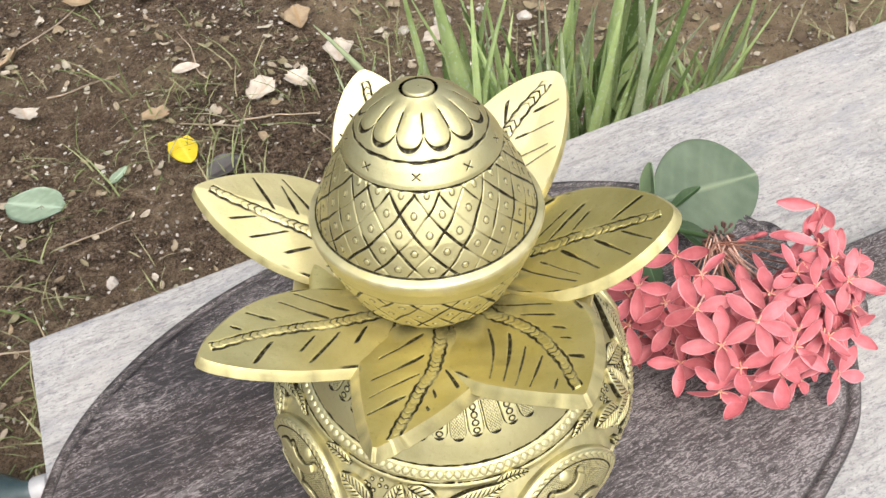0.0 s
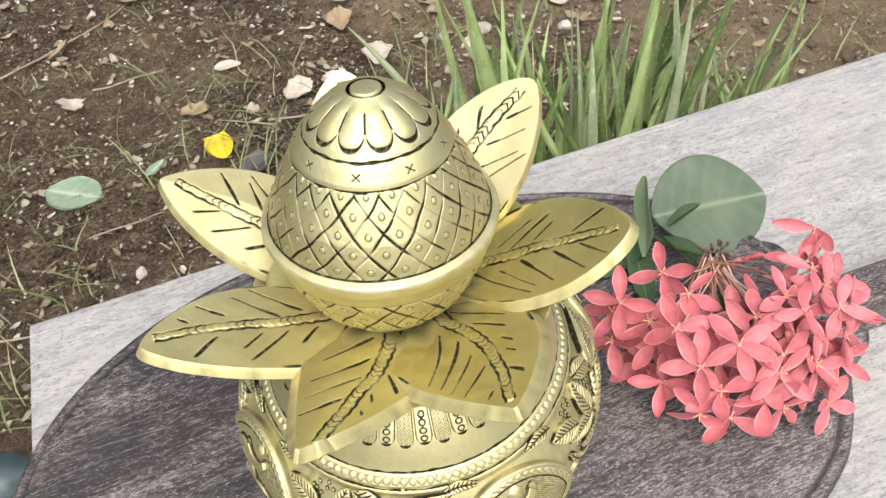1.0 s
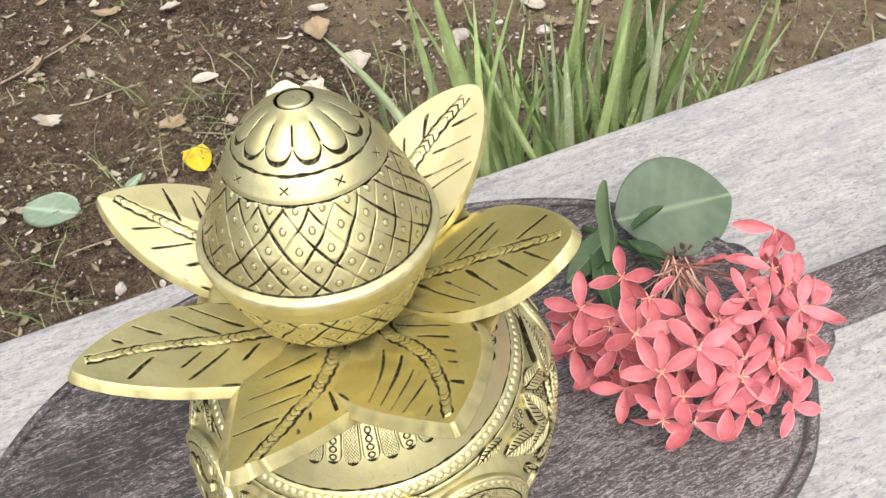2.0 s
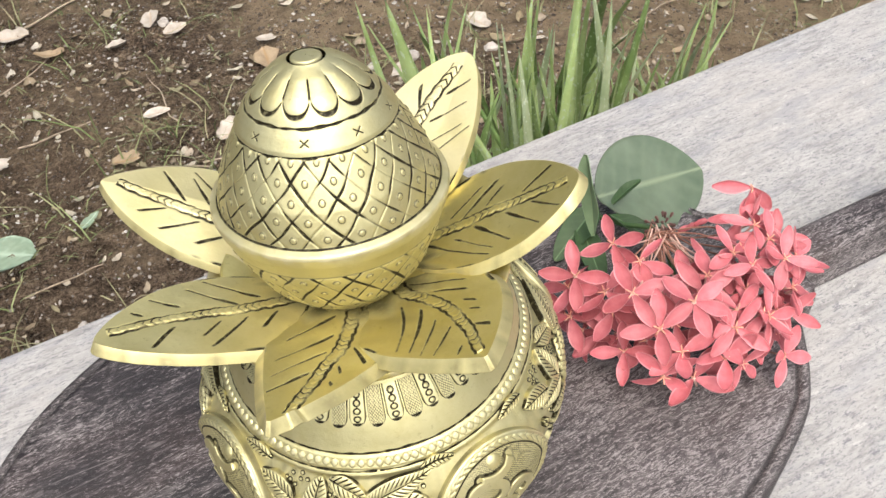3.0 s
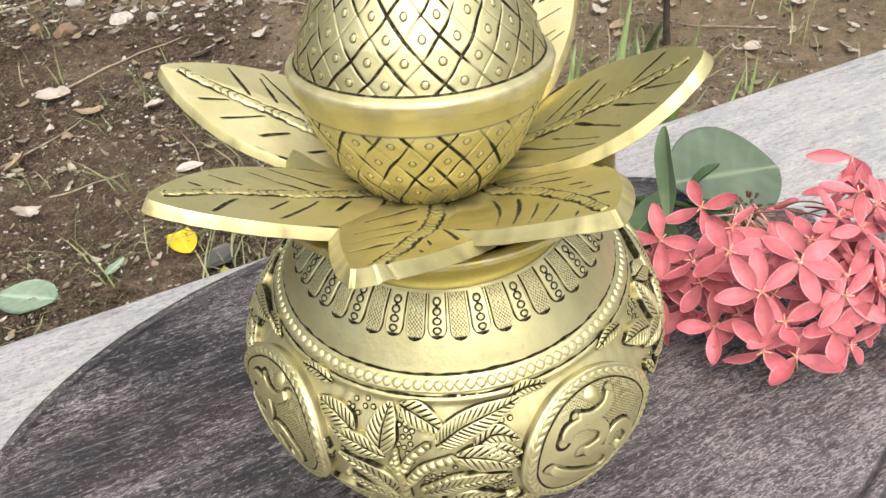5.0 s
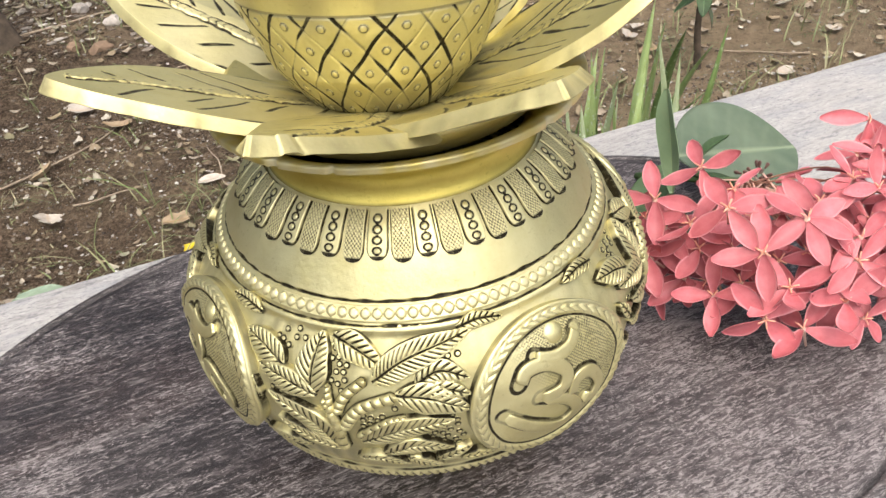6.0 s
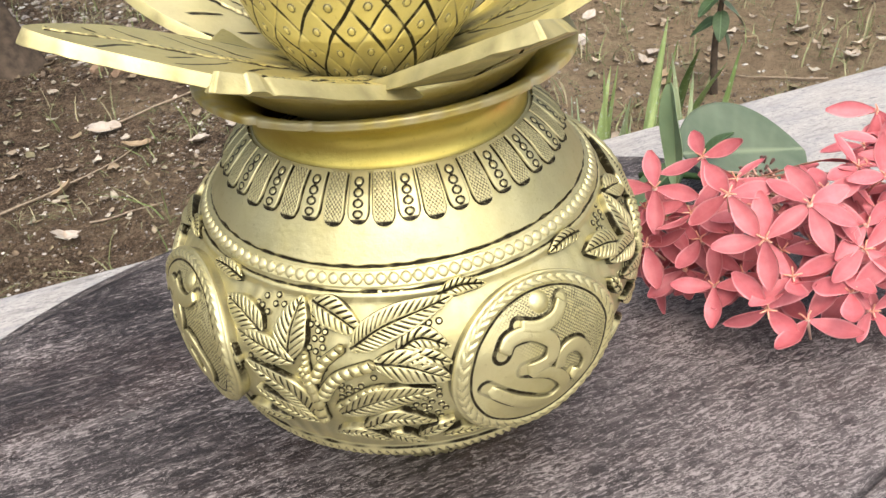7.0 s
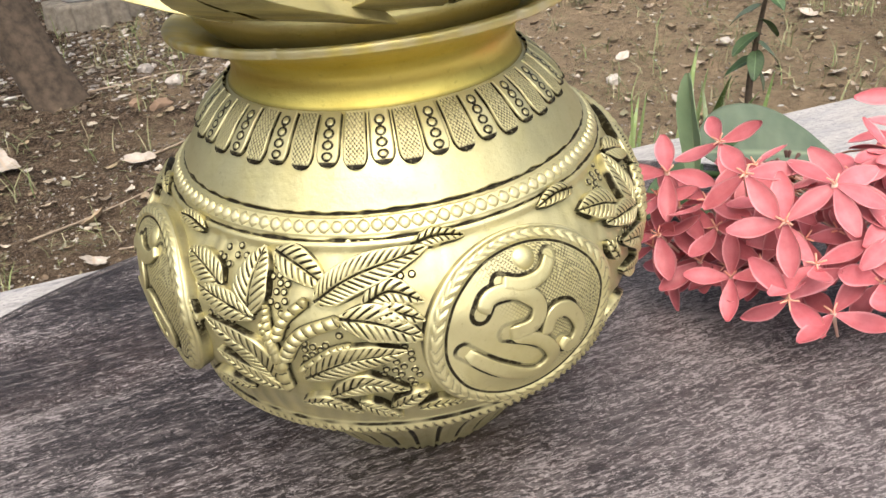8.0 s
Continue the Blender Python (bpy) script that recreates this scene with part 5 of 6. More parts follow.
    leaf_at((.116, .136, .018), (.088, .108, .006), (.1, -.1, .9), .017, DEEP_GREEN, label="dark green leaf", shape=.8, fold=.25, droop=.05, wave=.02, seed=4)
    leaf_at((.122, .126, .020), (.150, .100, .018), (.2, .1, .9), .012, DEEP_GREEN, label="small dark green leaf", shape=.8, fold=.4, droop=.1, wave=.02, seed=5)
    leaf_at((.124, .130, .024), (.140, .140, .034), (-.3, .2, .9), .008, DEEP_GREEN, label="small dark green leaf", shape=.8, fold=.4, droop=.1, wave=.02, seed=6)
    leaf_at((.106, .130, .010), (.112, .085, .008), (.0, .1, .9), .014, DEEP_GREEN, label="dark green leaf", shape=.8, fold=.3, droop=.03, wave=.02, seed=7)


build_flowers()


# ---------------------------------------------------------------- plants behind the bench
def blade(base, tip, width, bow, mat, seed):
    """A fleshy strap leaf: hollow on its upper side, with small teeth along the edges."""
    rng = np.random.default_rng(seed)
    nu, nv = 40, 7
    b, t = np.array(base, float), np.array(tip, float)
    d = t - b
    side = np.cross(d, [0, 1, 0.2]) if rng.random() < .6 else np.cross(d, [rng.normal(), 1, .2])
    side /= np.linalg.norm(side)
    out = np.cross(side, d)
    out /= np.linalg.norm(out)
    u, w = np.linspace(0, 1, nu), np.linspace(-1, 1, nv)
    U, W = np.meshgrid(u, w, indexing="ij")
    teeth = 1 + .05 * ((np.arange(nu) % 3) == 0)[:, None] * (np.abs(W) > .9) * (width > .009)
    half = width / 2 * np.minimum(1.15 - 0.25 * U, 1) * np.clip(1 - U ** 3.2, 0, 1) ** 0.9 * teeth + .0003
    lean = rng.normal(0, .05) * np.linalg.norm(d) * U * U
    P = b + U[..., None] * d + side * (W * half + lean)[..., None] + out * (bow * np.sin(math.pi * U * .9) * np.linalg.norm(d) + 0.32 * W * W * half)[..., None]
    off = out * (np.clip(.16 * width, .0008, .004) * (1 - W * W) * (1 - .8 * U) + .0006)[..., None]
    return shell("leaf_blade", P, off, mat, {"vein": 0.35 * smoothstep(.7, 1, np.abs(W)) + 0 * U})


def build_strap_plant(x, y, rows, seed, label, filler=0):
    """Rows: the foot along x, then the tip, the width and the material of each blade."""
    base = Vector((x, y, float(ground_height(np.array(x), np.array(y)))))
    plant = thing("strap_leaf_plant", label, "plant", Matrix.Translation(base))
    rng = np.random.default_rng(seed)
    # shorter leaves fill the heart of the clump
    for _ in range(filler):
        fx = x + rng.normal(0, .030)
        rows.append((fx, fx + rng.normal(.0, .085), y + rng.normal(0, .04), rng.uniform(-.34, -.18), rng.uniform(.008, .016), (STRAP, STRAP_PALE, STRAP_DEEP, STRAP)[rng.integers(0, 4)]))
    for i, (fx, tx, ty, tz, w, mat) in enumerate(rows):
        b = np.array([fx - x, rng.uniform(-.02, .02), -.01])
        part("leaf_blade", blade(b, (tx - x, ty - y, tz - base.z), w, rng.normal(0, .12), mat, seed + i), plant)


S, P_, D_ = STRAP, STRAP_PALE, STRAP_DEEP
build_strap_plant(.010, .70, [(.055, -.044, .67, -.13, .034, S), (.018, .020, .69, -.15, .014, S), (.073, .064, .71, -.14, .016, S), (.028, .046, .65, -.192, .019, D_), (.017, -.049, .70, -.25, .028, D_), (.070, .028, .68, -.191, .007, P_), (-.044, -.060, .71, -.288, .018, P_), (.015, -.003, .70, -.238, .023, S),
                              (-.03, -.205, .78, -.27, .020, P_), (-.02, -.175, .74, -.30, .010, P_), (.00, -.102, .74, -.175, .015, S), (-.01, -.09, .70, -.34, .009, P_), (.05, .03, .74, -.26, .020, D_)], 60, "clump of broad green strap leaves growing in soil")
build_strap_plant(.120, .70, [(.102, .138, .73, -.17, .018, S), (.138, .135, .67, -.203, .017, P_), (.125, .083, .69, -.205, .013, P_), (.146, .179, .73, -.17, .015, S), (.121, .201, .71, -.349, .017, D_), (.125, .114, .71, -.281, .013, D_), (.09, .106, .71, -.293, .020, D_), (.109, .162, .73, -.331, .015, D_), (.154, .166, .70, -.205, .013, S), (.11, .122, .71, -.269, .012, S), (.10, .160, .66, -.355, .010, P_), (.13, .148, .68, -.26, .012, D_),
                              (.125, .180, .67, -.157, .012, S), (.150, .166, .66, -.152, .017, S), (.115, .157, .68, -.190, .017, P_), (.097, .113, .66, -.154, .015, S), (.137, .148, .69, -.218, .016, S)], 90, "clump of narrow speckled green strap leaves behind a bench", 22)
build_strap_plant(.220, .71, [(.213, .218, .71, -.105, .026, S), (.222, .232, .70, -.135, .017, S), (.206, .298, .72, -.145, .021, D_), (.250, .241, .72, -.15, .018, P_), (.220, .307, .70, -.244, .012, P_), (.238, .264, .68, -.217, .011, S), (.150, .196, .66, -.18, .009, P_), (.165, .220, .71, -.332, .015, S), (.208, .179, .73, -.314, .017, S), (.221, .227, .72, -.344, .008, D_), (.200, .202, .72, -.308, .020, D_), (.232, .228, .68, -.266, .019, D_), (.245, .269, .67, -.286, .008, P_), (.235, .253, .68, -.243, .013, D_),
                              (.238, .264, .69, -.154, .022, D_), (.226, .245, .68, -.159, .015, P_), (.225, .251, .67, -.165, .017, S)], 120, "clump of broad speckled green strap leaves behind a bench", 22)
for bx, by, k in ((.06, .82, 7), (.33, .80, 8), (-.11, .84, 9), (.43, .95, 10)):
    rng = np.random.default_rng(k)
    rows = [(bx + rng.normal(0, .02), bx + rng.normal(0, .07), by + rng.normal(0, .06), GROUND + rng.uniform(.10, .24), rng.uniform(.005, .010), S if rng.random() < .6 else P_) for _ in range(14)]
    build_strap_plant(bx, by, rows, 300 + k, "low tuft of narrow green leaves in soil")


# small sapling
def build_sapling():
    x, y = .490, 1.56
    z = ground_at(x, y)
    tree = thing("sapling", "thin sapling with a few broad green leaves in soil", "sapling", pose(x, y, z))
    part("stem", tube("stem", smooth_line([(0, 0, -.01), (-.012, 0, .12), (-.004, .01, .24), (.012, 0, .42)], 20), np.linspace(.009, .004, 20), BARK, 8), tree)
    rng = np.random.default_rng(77)
    for i, (h, yaw, dip) in enumerate(((.17, 345, 58), (.185, 190, 20), (.20, 260, 30), (.22, 350, 35), (.24, 210, 20), (.27, 30, 30), (.30, 170, 25), (.34, 300, 20), (.38, 80, 10))):
        part("leaf", leaf_grid(.075, .036, mat=DEEP_GREEN if i % 3 else GREEN, fold=.25, droop=.2, wave=.02, seed=i), tree, "", pose(-.006, .004, h) @ pose(0, 0, 0, 0, dip, yaw))


build_sapling()


# ---------------------------------------------------------------- tree trunk, old stump and bottle
def build_trunk():
    x, y = -1.42, 1.84
    z = float(ground_height(np.array(x), np.array(y)))
    tree = thing("tree", "leaning brown tree trunk rooted in soil", "tree", pose(x, y, z))
    n, k = 46, 40
    h = np.linspace(-.04, 2.6, n)
    a = np.linspace(0, 2 * math.pi, k, endpoint=False)
    Hh, Aa = np.meshgrid(h, a, indexing="ij")
    R = .068 + .012 * np.exp(-Hh * 9) - .010 * Hh / 2.6
    R = R * (1 + .06 * np.sin(5 * Aa + 2 * Hh) + .05 * np.sin(9 * Aa - 7 * Hh) + .04 * np.sin(23 * Hh + 3 * Aa))
    P = np.stack([R * np.cos(Aa) - .34 * Hh, R * np.sin(Aa) + .10 * Hh, Hh], -1)
    part("trunk", mesh_of("trunk", P, grid_faces(n, k, wrap_v=True, flip=True), BARK), tree)
    rng = np.random.default_rng(2)
    for i in range(5):
        b = np.array([-.34 * 2.3, .10 * 2.3, 2.3]) + np.array([0, 0, .06 * i])
        d = rng.normal(0, 1, 3)
        d[2] = abs(d[2]) + .8
        d /= np.linalg.norm(d)
        part("limb", tube("limb", smooth_line([b, b + d * .4, b + d * .9 + np.array([0, 0, .1])], 12), np.linspace(.035, .010, 12), BARK, 8), tree)
    # unseen crown, added to darken reflections: clumps of small leaves over this garden side
    V, F = [], []
    for _ in range(150):
        c = np.array([-.85, .75, 2.7]) + rng.normal(0, 1, 3) * np.array([1.0, 1.0, .65])
        for _ in range(80):
            p = c + rng.normal(0, .16, 3)
            d, e = rng.normal(0, 1, 3), rng.normal(0, 1, 3)
            d /= np.linalg.norm(d)
            e = np.cross(d, e)
            e /= np.linalg.norm(e)
            ln, wd = rng.uniform(.05, .10), rng.uniform(.018, .032)
            q = len(V)
            V.extend([p, p + d * ln * .5 + e * wd, p + d * ln, p + d * ln * .5 - e * wd])
            F.append((q, q + 1, q + 2, q + 3))
    part("crown", mesh_of("crown", V, F, CANOPY), tree, "unseen loose crown of small dark green leaves, added above the trunk")


build_trunk()


def build_stump():
    x, y = -1.88, 2.90
    z = float(ground_height(np.array(x), np.array(y)))
    st = thing("old_stump", "weathered ribbed wooden stump with a grey ring", "stump", pose(x, y, z))
    n, k = 10, 96
    h = np.linspace(-.03, .10, n)
    a = np.linspace(0, 2 * math.pi, k, endpoint=False)
    Hh, Aa = np.meshgrid(h, a, indexing="ij")
    R = (.19 - .16 * np.clip(Hh, 0, 1)) * (1 + .085 * np.sign(np.sin(13 * Aa)) * np.abs(np.sin(13 * Aa)) ** .5)
    P = np.stack([R * np.cos(Aa), R * np.sin(Aa), Hh], -1)
    v = np.concatenate([P.reshape(-1, 3), [[0, 0, .095]]])
    f = grid_faces(n, k, wrap_v=True, flip=True) + [(n * k, (n - 1) * k + i, (n - 1) * k + (i + 1) % k) for i in range(k)]
    part("stump_body", mesh_of("stump_body", v, f, WICKER), st)
    ang = np.linspace(0, 2 * math.pi, 48)
    part("ring", tube("ring", np.stack([.10 * np.cos(ang), .10 * np.sin(ang), .108 + 0 * ang], -1), .010, IRON, 8), st, "grey metal ring")


build_stump()


def build_bottle():
    x, y = -.672, .165
    z = float(ground_height(np.array(x), np.array(y)))
    b = thing("plastic_bottle", "dark teal plastic bottle lying on soil", "bottle", pose(x, y, z + .043, 0, 90, 20))
    prof = [(.001, -.12), (.036, -.12), (.042, -.114), (.042, -.06), (.0405, -.056), (.042, -.052), (.042, .03), (.0405, .034), (.042, .038), (.042, .075), (.034, .10), (.016, .125), (.014, .14)]
    part("bottle_body", lathe("bottle_body", prof, PLASTIC, 48), b)
    part("cap", lathe("cap", [(.0155, .132), (.0165, .134), (.0165, .150), (.015, .152), (.0002, .152)], IRON, 32), b, "grey screw cap")


build_bottle()


# ---------------------------------------------------------------- fallen leaves, twigs, pebbles
def fallen(name, label, x, y, length, width, yaw, mat, seed, curl=.10, tilt=0.0, lift=.006, torn=0.0, cut=False):
    r = np.random.default_rng(seed)
    nu, nv = 16, 11
    U, W = np.meshgrid(np.linspace(0, 1, nu), np.linspace(-1, 1, nv), indexing="ij")
    # a ragged outline, different on each side
    a, b, c, d = r.uniform(0, 6.3, 4)
    ragged = 1 + torn * (np.sin(7 * U + a) + 0.7 * np.sin(15 * U + b) * np.sign(W))
    half = width / 2 * np.sin(math.pi * np.clip(U, .03, .97) ** r.uniform(.75, 1.1)) ** (0.72 - torn) * ragged + .0006
    if cut:
        half = width / 2 * np.clip(1 - U ** 2.4, 0, 1) ** 0.6 * (0.80 + 0.32 * smoothstep(0, .35, U)) * ragged + .0006
    X = U * length + torn * length * .25 * np.sin(4 * W + c) * U
    fold = r.uniform(.1, .5) * (1 + 2 * torn)
    if torn < .05:
        fold = .07
    Z = fold * np.abs(W) * half + curl * length * (U - .4) ** 2 + torn * .16 * length * np.sin(5 * U + 3 * W + d) * np.abs(W)
    P = np.stack([X - length / 2, W * half, Z], -1)
    off = np.zeros_like(P)
    off[..., 2] = .0007
    vein = np.maximum(line_at(W * half, width * .02), 0.3 * line_at(fract_dist(U * 6 - np.abs(W) * 1.2), .10))
    me = shell(name, P, off, mat, {"vein": vein})
    return thing(name, label, "leaf", pose(x, y, ground_at(x, y) + lift, tilt, -4, yaw), me, "fallen leaves")


fallen("yellow_leaf", "bright yellow fallen leaf lying on dark soil", -.501, .834, .080, .047, -58, YELLOW, 1, .04, 0, .006, .02, True)
fallen("green_leaf", "dull green fallen leaf lying on soil", -.737, .723, .098, .092, 175, SAGE, 2, .05, 6, .006, .03)
for i, (x, y, ln, wd) in enumerate(((-.852, 1.34, .062, .045), (-.702, 1.342, .05, .03), (-.389, .993, .060, .045), (-.328, 1.024, .052, .048), (-.582, .94, .055, .034), (-.844, .966, .056, .048), (-.35, 1.231, .07, .05), (-.257, 1.126, .065, .05),
                                    (-.064, 1.157, .05, .04), (-1.31, 1.39, .12, .06), (-.974, 1.435, .075, .045), (-.36, 1.31, .05, .035), (-.95, 1.16, .06, .03), (.10, 1.35, .06, .05), (.35, 1.75, .05, .04), (.77, 1.87, .05, .045), (-.66, 1.62, .07, .04), (-1.08, .80, .06, .04))):
    r = np.random.default_rng(500 + i)
    fallen("dry_leaf", "pale crumpled dry leaf lying on soil", x, y, ln, wd, r.uniform(0, 360), DRY if i % 6 and i != 4 else DRY_BROWN, 20 + i, r.uniform(.2, .7), r.uniform(-25, 25), .008, r.uniform(.12, .22))

fallen("green_leaf", "small pale green curled leaf lying on soil", -.610, .787, .042, .015, 60, SAGE, 3, .3, 20, .007, .08)
fallen("yellow_leaf", "yellow-green fallen leaf lying on soil beside a bench", -.400, .735, .052, .030, -80, LIME, 4, .1, -30, .014, .05, True)
fallen("dry_leaf", "pale oval dry leaf lying flat on soil", -.551, 1.073, .055, .030, 10, DRY, 5, .1, 0, .006, .05)
fallen("dry_leaf", "dark damp fallen leaf lying on soil", -.425, .790, .070, .045, 40, DAMP_LEAF, 6, .15, 5, .006, .05)
fallen("dry_leaf", "pale dry leaf lying on soil", -.646, 1.441, .060, .045, 100, DRY, 8, .3, -15, .008, .14)
fallen("dry_leaf", "pale dry leaf lying on soil", -.582, 1.398, .055, .030, 20, DRY, 9, .3, 15, .008, .14)


r = np.random.default_rng(900)
for i in range(34):
    x, y = r.uniform(-1.9, 1.1), r.uniform(1.05, 2.9)
    s = r.uniform(.025, .06)
    fallen("dry_leaf", "pale crumpled dry leaf lying on soil" if i % 3 else "brown curled dry leaf lying on soil", x, y, s, s * r.uniform(.4, .8), r.uniform(0, 360), DRY if i % 3 else DRY_BROWN, 950 + i, r.uniform(.2, .8), r.uniform(-25, 25), .008, r.uniform(.12, .24))


def twig(x, y, length, yaw, rad, seed):
    r = np.random.default_rng(seed)
    c = []
    for k in range(7):
        px = x + math.cos(radians(yaw)) * length * (k / 6 - .5) + r.normal(0, .012) * length
        py = y + math.sin(radians(yaw)) * length * (k / 6 - .5) + r.normal(0, .012) * length
        c.append((px - x, py - y, ground_at(px, py) - ground_at(x, y) + rad * 1.5 + .002))
    thing("twig", "thin dry brown twig lying on soil", "twig", pose(x, y, ground_at(x, y)), tube("twig", smooth_line(c, 20), np.linspace(rad, rad * .5, 20), TWIG, 6), "twigs")


for i, (x, y, ln, yaw, rad) in enumerate(((-.95, 1.20, .34, 55, .003), (-.86, 1.60, .36, 48, .003), (-.75, 1.05, .15, 20, .0025), (-.47, .90, .12, 170, .002), (-.42, .78, .14, 100, .002), (-.62, .66, .13, 30, .002), (-.35, .92, .16, 12, .0022),
                                         (-.70, .42, .16, 10, .0025), (-.55, 1.12, .18, 120, .002), (-.24, .86, .10, 140, .002), (.62, 1.62, .28, 150, .003), (.50, 1.32, .2, 35, .0025), (-1.2, 2.0, .4, 30, .004), (-.5, 1.9, .3, 160, .003))):
    twig(x, y, ln, yaw, rad, 700 + i)


def rock(name, label, x, y, size, mat, seed):
    r = np.random.default_rng(seed)
    bm = bmesh.new()
    bmesh.ops.create_icosphere(bm, subdivisions=2, radius=size / 2)
    k = r.uniform(.6, 1.2, 3)
    for v in bm.verts:
        v.co = Vector((v.co.x * k[0], v.co.y * k[1], v.co.z * .6)) * (1 + .42 * noise.noise(v.co * (2.6 / size) + Vector((seed, 0, 0))))
    me = bpy.data.meshes.new(name)
    bm.to_mesh(me)
    bm.free()
    me.materials.append(mat)
    thing(name, label, "stone", pose(x, y, ground_at(x, y) + size * .14, 0, 0, r.uniform(0, 360)), me, "stones")


for i, (x, y, s) in enumerate(((-.561, .559, .030), (-1.16, 1.80, .05), (-1.07, 1.78, .055), (-1.10, 1.95, .06), (-.94, 1.84, .06), (-.86, 1.86, .05), (-1.27, 2.1, .07), (-.98, 2.12, .05), (-.62, 1.44, .03), (-.05, 1.22, .035), (-.13, 1.19, .028), (.12, 1.24, .03), (.20, 1.9, .05), (-.1, 2.1, .04), (.55, 2.2, .05), (-.30, 1.52, .03))):
    rock("pebble", "reddish brick fragment lying on soil" if i in (1, 2) else "small pale stone lying on soil", x, y, s, BRICKBIT if i in (1, 2) else PEBBLE, 800 + i)


# grit, clods and chips: nobody could count them
def build_grit():
    r = np.random.default_rng(15)
    ico = bmesh.new()
    bmesh.ops.create_icosphere(ico, subdivisions=1, radius=1)
    unit = np.array([v.co[:] for v in ico.verts])
    tri = [tuple(v.index for v in f.verts) for f in ico.faces]
    ico.free()
    V, F = [], []
    n = 42000
    for i in range(n):
        near = r.random() < .72
        x, y = (r.uniform(-1.15, .75), r.uniform(.12, 1.6)) if near else (r.uniform(-2.7, 1.6), r.uniform(1.2, 3.5))
        if math.hypot(x, y) < .1:
            continue
        s = (.0009 + .0036 * r.random() ** 3.2) * (1.0 if near else 1.7)
        if x < -.5 and y > 1.9:
            s *= 1.8
        k = r.uniform(.35, 1.4, 3)
        k[2] *= .6
        a = r.uniform(0, 2 * math.pi)
        q = unit * k * (1 + r.normal(0, .16, (len(unit), 1))) * s
        q = np.stack([q[:, 0] * math.cos(a) - q[:, 1] * math.sin(a), q[:, 0] * math.sin(a) + q[:, 1] * math.cos(a), q[:, 2]], -1)
        V.append(q + np.array([x, y, ground_at(x, y) + s * .25 + .001]))
        F += [tuple(j + 12 * (len(V) - 1) for j in t) for t in tri]
    for i in range(5200):
        x, y = r.uniform(-2.2, -.1), 1.75 + 1.9 * r.random()
        s = .004 + .012 * r.random() ** 2.5
        k = r.uniform(.5, 1.4, 3) * np.array([1, 1, .45])
        a = r.uniform(0, 2 * math.pi)
        q = unit * k * (1 + r.normal(0, .18, (len(unit), 1))) * s
        q = np.stack([q[:, 0] * math.cos(a) - q[:, 1] * math.sin(a), q[:, 0] * math.sin(a) + q[:, 1] * math.cos(a), q[:, 2]], -1)
        V.append(q + np.array([x, y, ground_at(x, y) + s * .2 + .001]))
        F += [tuple(j + 12 * (len(V) - 1) for j in t) for t in tri]
    me = mesh_of("grit", np.concatenate(V), F, CHIPS)
    me.polygons.foreach_set("use_smooth", np.zeros(len(me.polygons), bool))
    thing("grit", "scattered grit, clods and pale stone chips", "grit", me=me, kind="stuff")


build_grit()


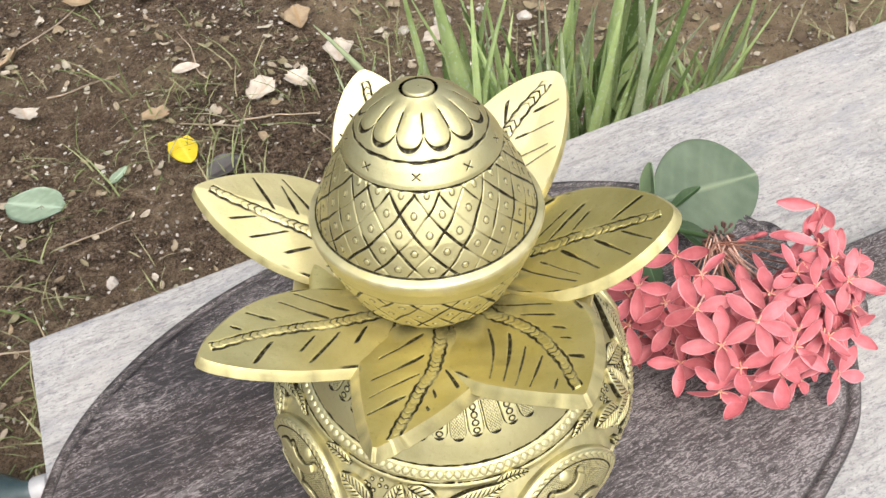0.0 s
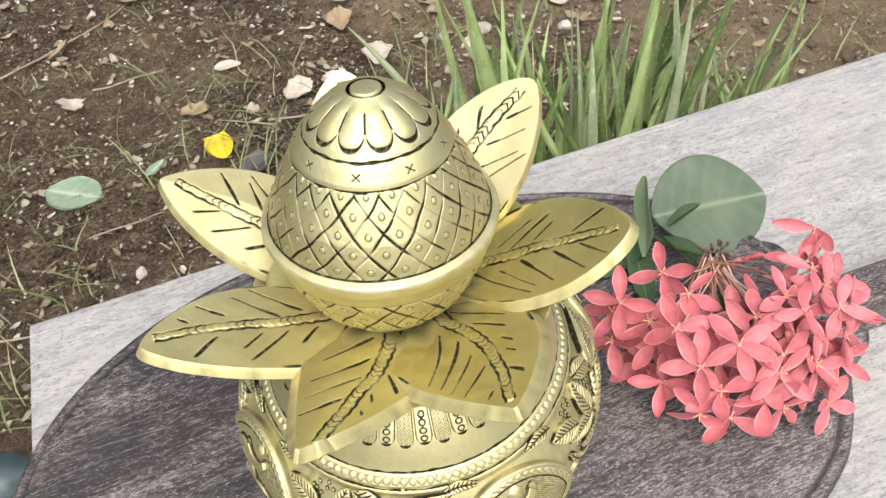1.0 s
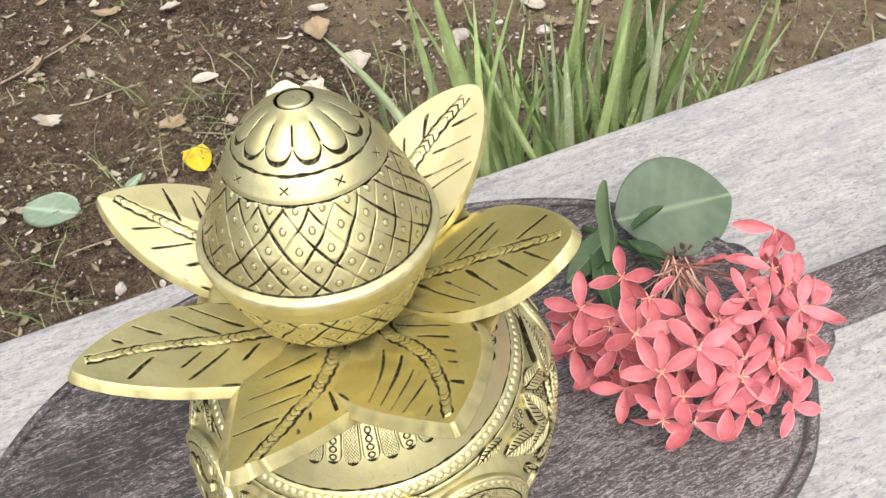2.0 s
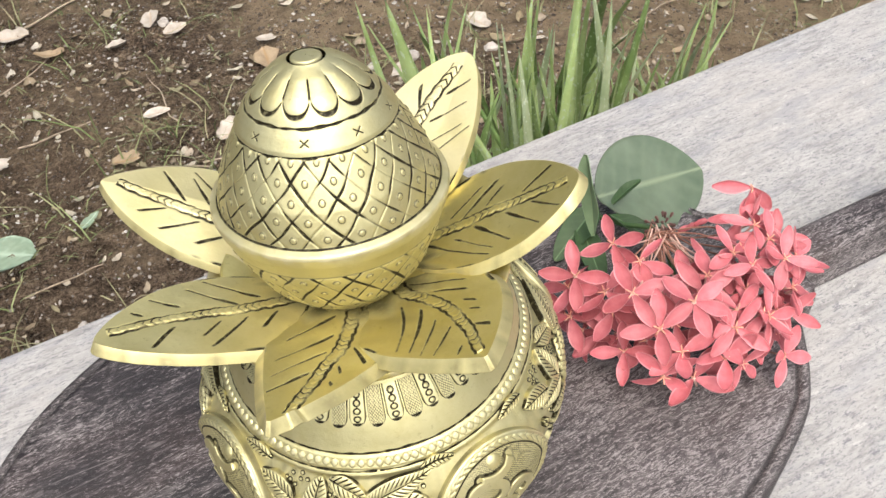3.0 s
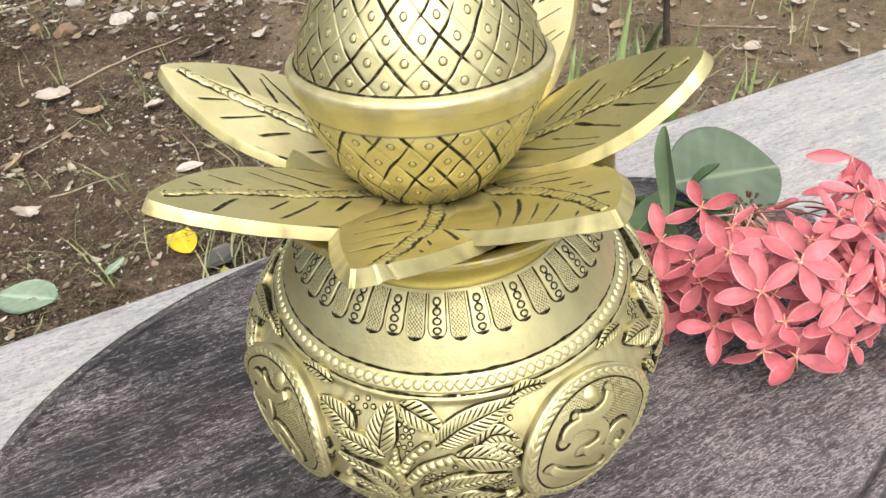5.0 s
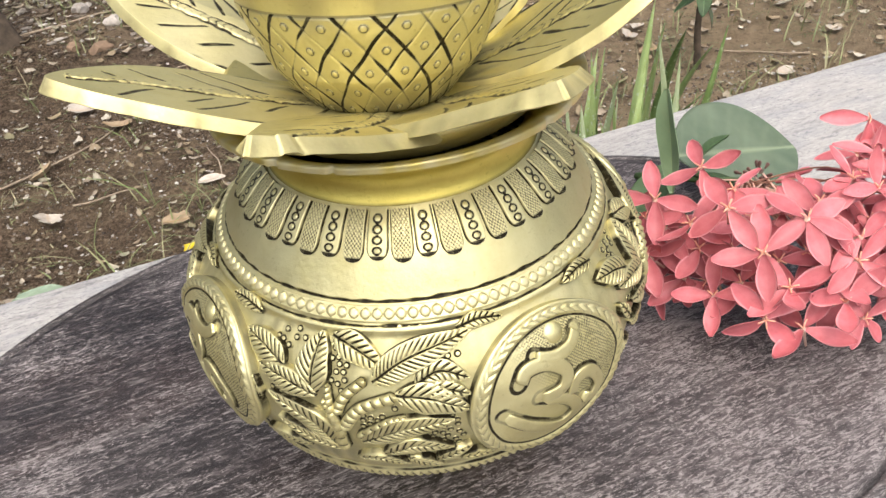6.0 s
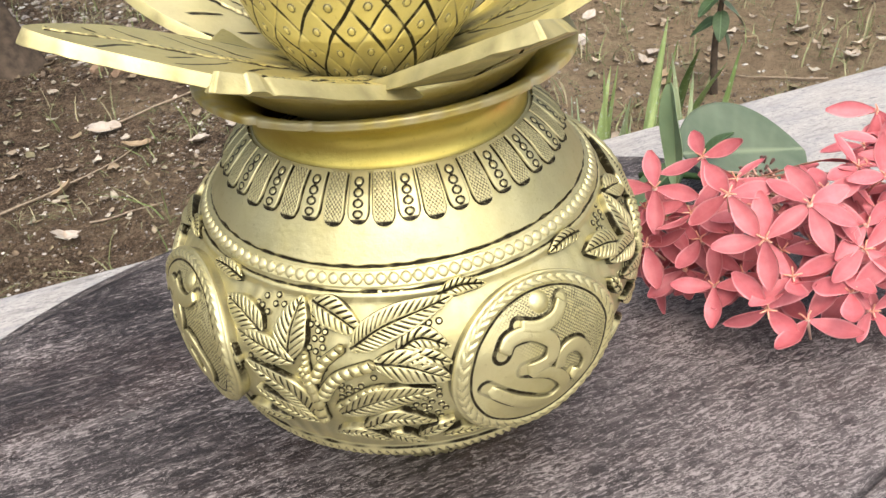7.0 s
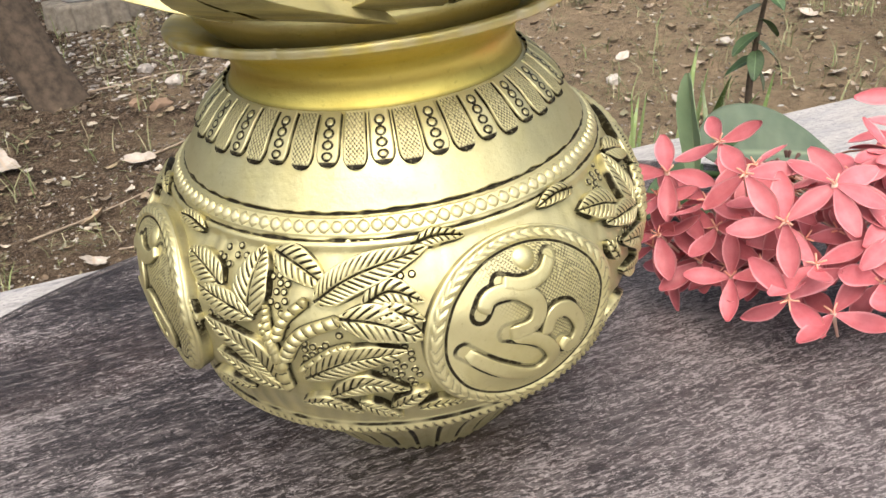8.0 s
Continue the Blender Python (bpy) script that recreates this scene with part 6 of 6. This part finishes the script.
def build_grass():
    r = np.random.default_rng(23)
    V, F = [], []

    def one(x, y, h, lean, a, w):
        b = np.array([x, y, ground_at(x, y) - .004])
        d = np.array([math.cos(a), math.sin(a), 0])
        s = np.array([-d[1], d[0], 0]) * w
        base = len(V)
        for t, ww in ((0, 1), (.35, 1), (.7, .75), (1, .1)):
            p = b + d * lean * h * t * t + np.array([0, 0, h * (t - .35 * lean * t * t)])
            V.extend([p - s * ww, p + s * ww])
        F.extend([(base + 2 * k, base + 2 * k + 1, base + 2 * k + 3, base + 2 * k + 2) for k in range(3)])
    tufts = [(-.95, 1.02), (-.90, .80), (-.66, 1.03), (-.55, .96), (-.44, .86), (-.60, .74), (-.70, .62), (-.40, .74), (-.58, .38), (-.62, .34), (-.78, .50), (-.50, .58), (-.30, .95), (-.47, 1.12), (-.78, 1.5), (-.85, .66), (-.33, .62), (-.57, .27), (-.59, .31), (-.60, .25), (-.63, .43), (-.56, .33), (-.66, .50), (-.61, .47), (-.64, .30)]
    for _ in range(150):
        tufts.append((r.uniform(-2.2, 1.4), r.uniform(.5, 3.0)))
    for _ in range(18):
        tufts.append((r.uniform(-1.2, -.1), r.uniform(.35, 1.3)))
    for _ in range(75):
        tufts.append((r.uniform(.05, 1.2), r.uniform(.95, 2.7)))
    for _ in range(70):
        tufts.append((r.uniform(-2.0, -.2), r.uniform(1.7, 3.2)))
    for i, (x, y) in enumerate(tufts):
        for _ in range(r.integers(4, 10)):
            one(x + r.normal(0, .022), y + r.normal(0, .022), r.uniform(.03, .11), r.uniform(.2, 1.6), r.uniform(0, 6.3), r.uniform(.0007, .0017))
    for _ in range(6000):
        x, y = r.uniform(-1.8, 1.3), .3 + 2.7 * r.random() ** .8
        one(x, y, r.uniform(.005, .026), r.uniform(1.0, 3.2), r.uniform(0, 6.3), r.uniform(.0005, .0014))
    thing("grass", "sparse green and straw-coloured grass blades in soil", "grass", me=mesh_of("grass", V, F, GRASS), kind="stuff")


build_grass()


def build_litter():
    r = np.random.default_rng(61)
    V, F = [], []
    for i in range(3000):
        x, y = r.uniform(-2.3, 1.0), 1.0 + 2.5 * r.random() ** .8
        near = i % 2 == 0
        if near:
            x, y = r.uniform(-1.3, .6), r.uniform(.30, 1.3)
        s = (.002 + .011 * r.random() ** 2) if near else r.uniform(.006, .020)
        a, w = r.uniform(0, 6.3), r.uniform(.3, .8)
        ca, sa = math.cos(a), math.sin(a)
        z = ground_at(x, y) + .003
        base = len(V)
        for u in (-1, -.35, .35, 1):
            for v in (-1, 0, 1):
                px, py = u * s, v * s * w * (1 - .75 * abs(u) ** 2) * r.uniform(.7, 1.2)
                pz = s * (.25 * u * u + r.uniform(.1, .45) * abs(v)) + r.normal(0, .05) * s
                V.append((x + px * ca - py * sa, y + px * sa + py * ca, z + max(pz, 0)))
        F.extend([(base + 3 * p + q, base + 3 * p + 3 + q, base + 3 * p + 4 + q, base + 3 * p + 1 + q) for p in range(3) for q in range(2)])
    thing("leaf_litter", "small broken dry leaves littering the soil", "litter", me=mesh_of("leaf_litter", V, F, LITTER), kind="stuff")


build_litter()
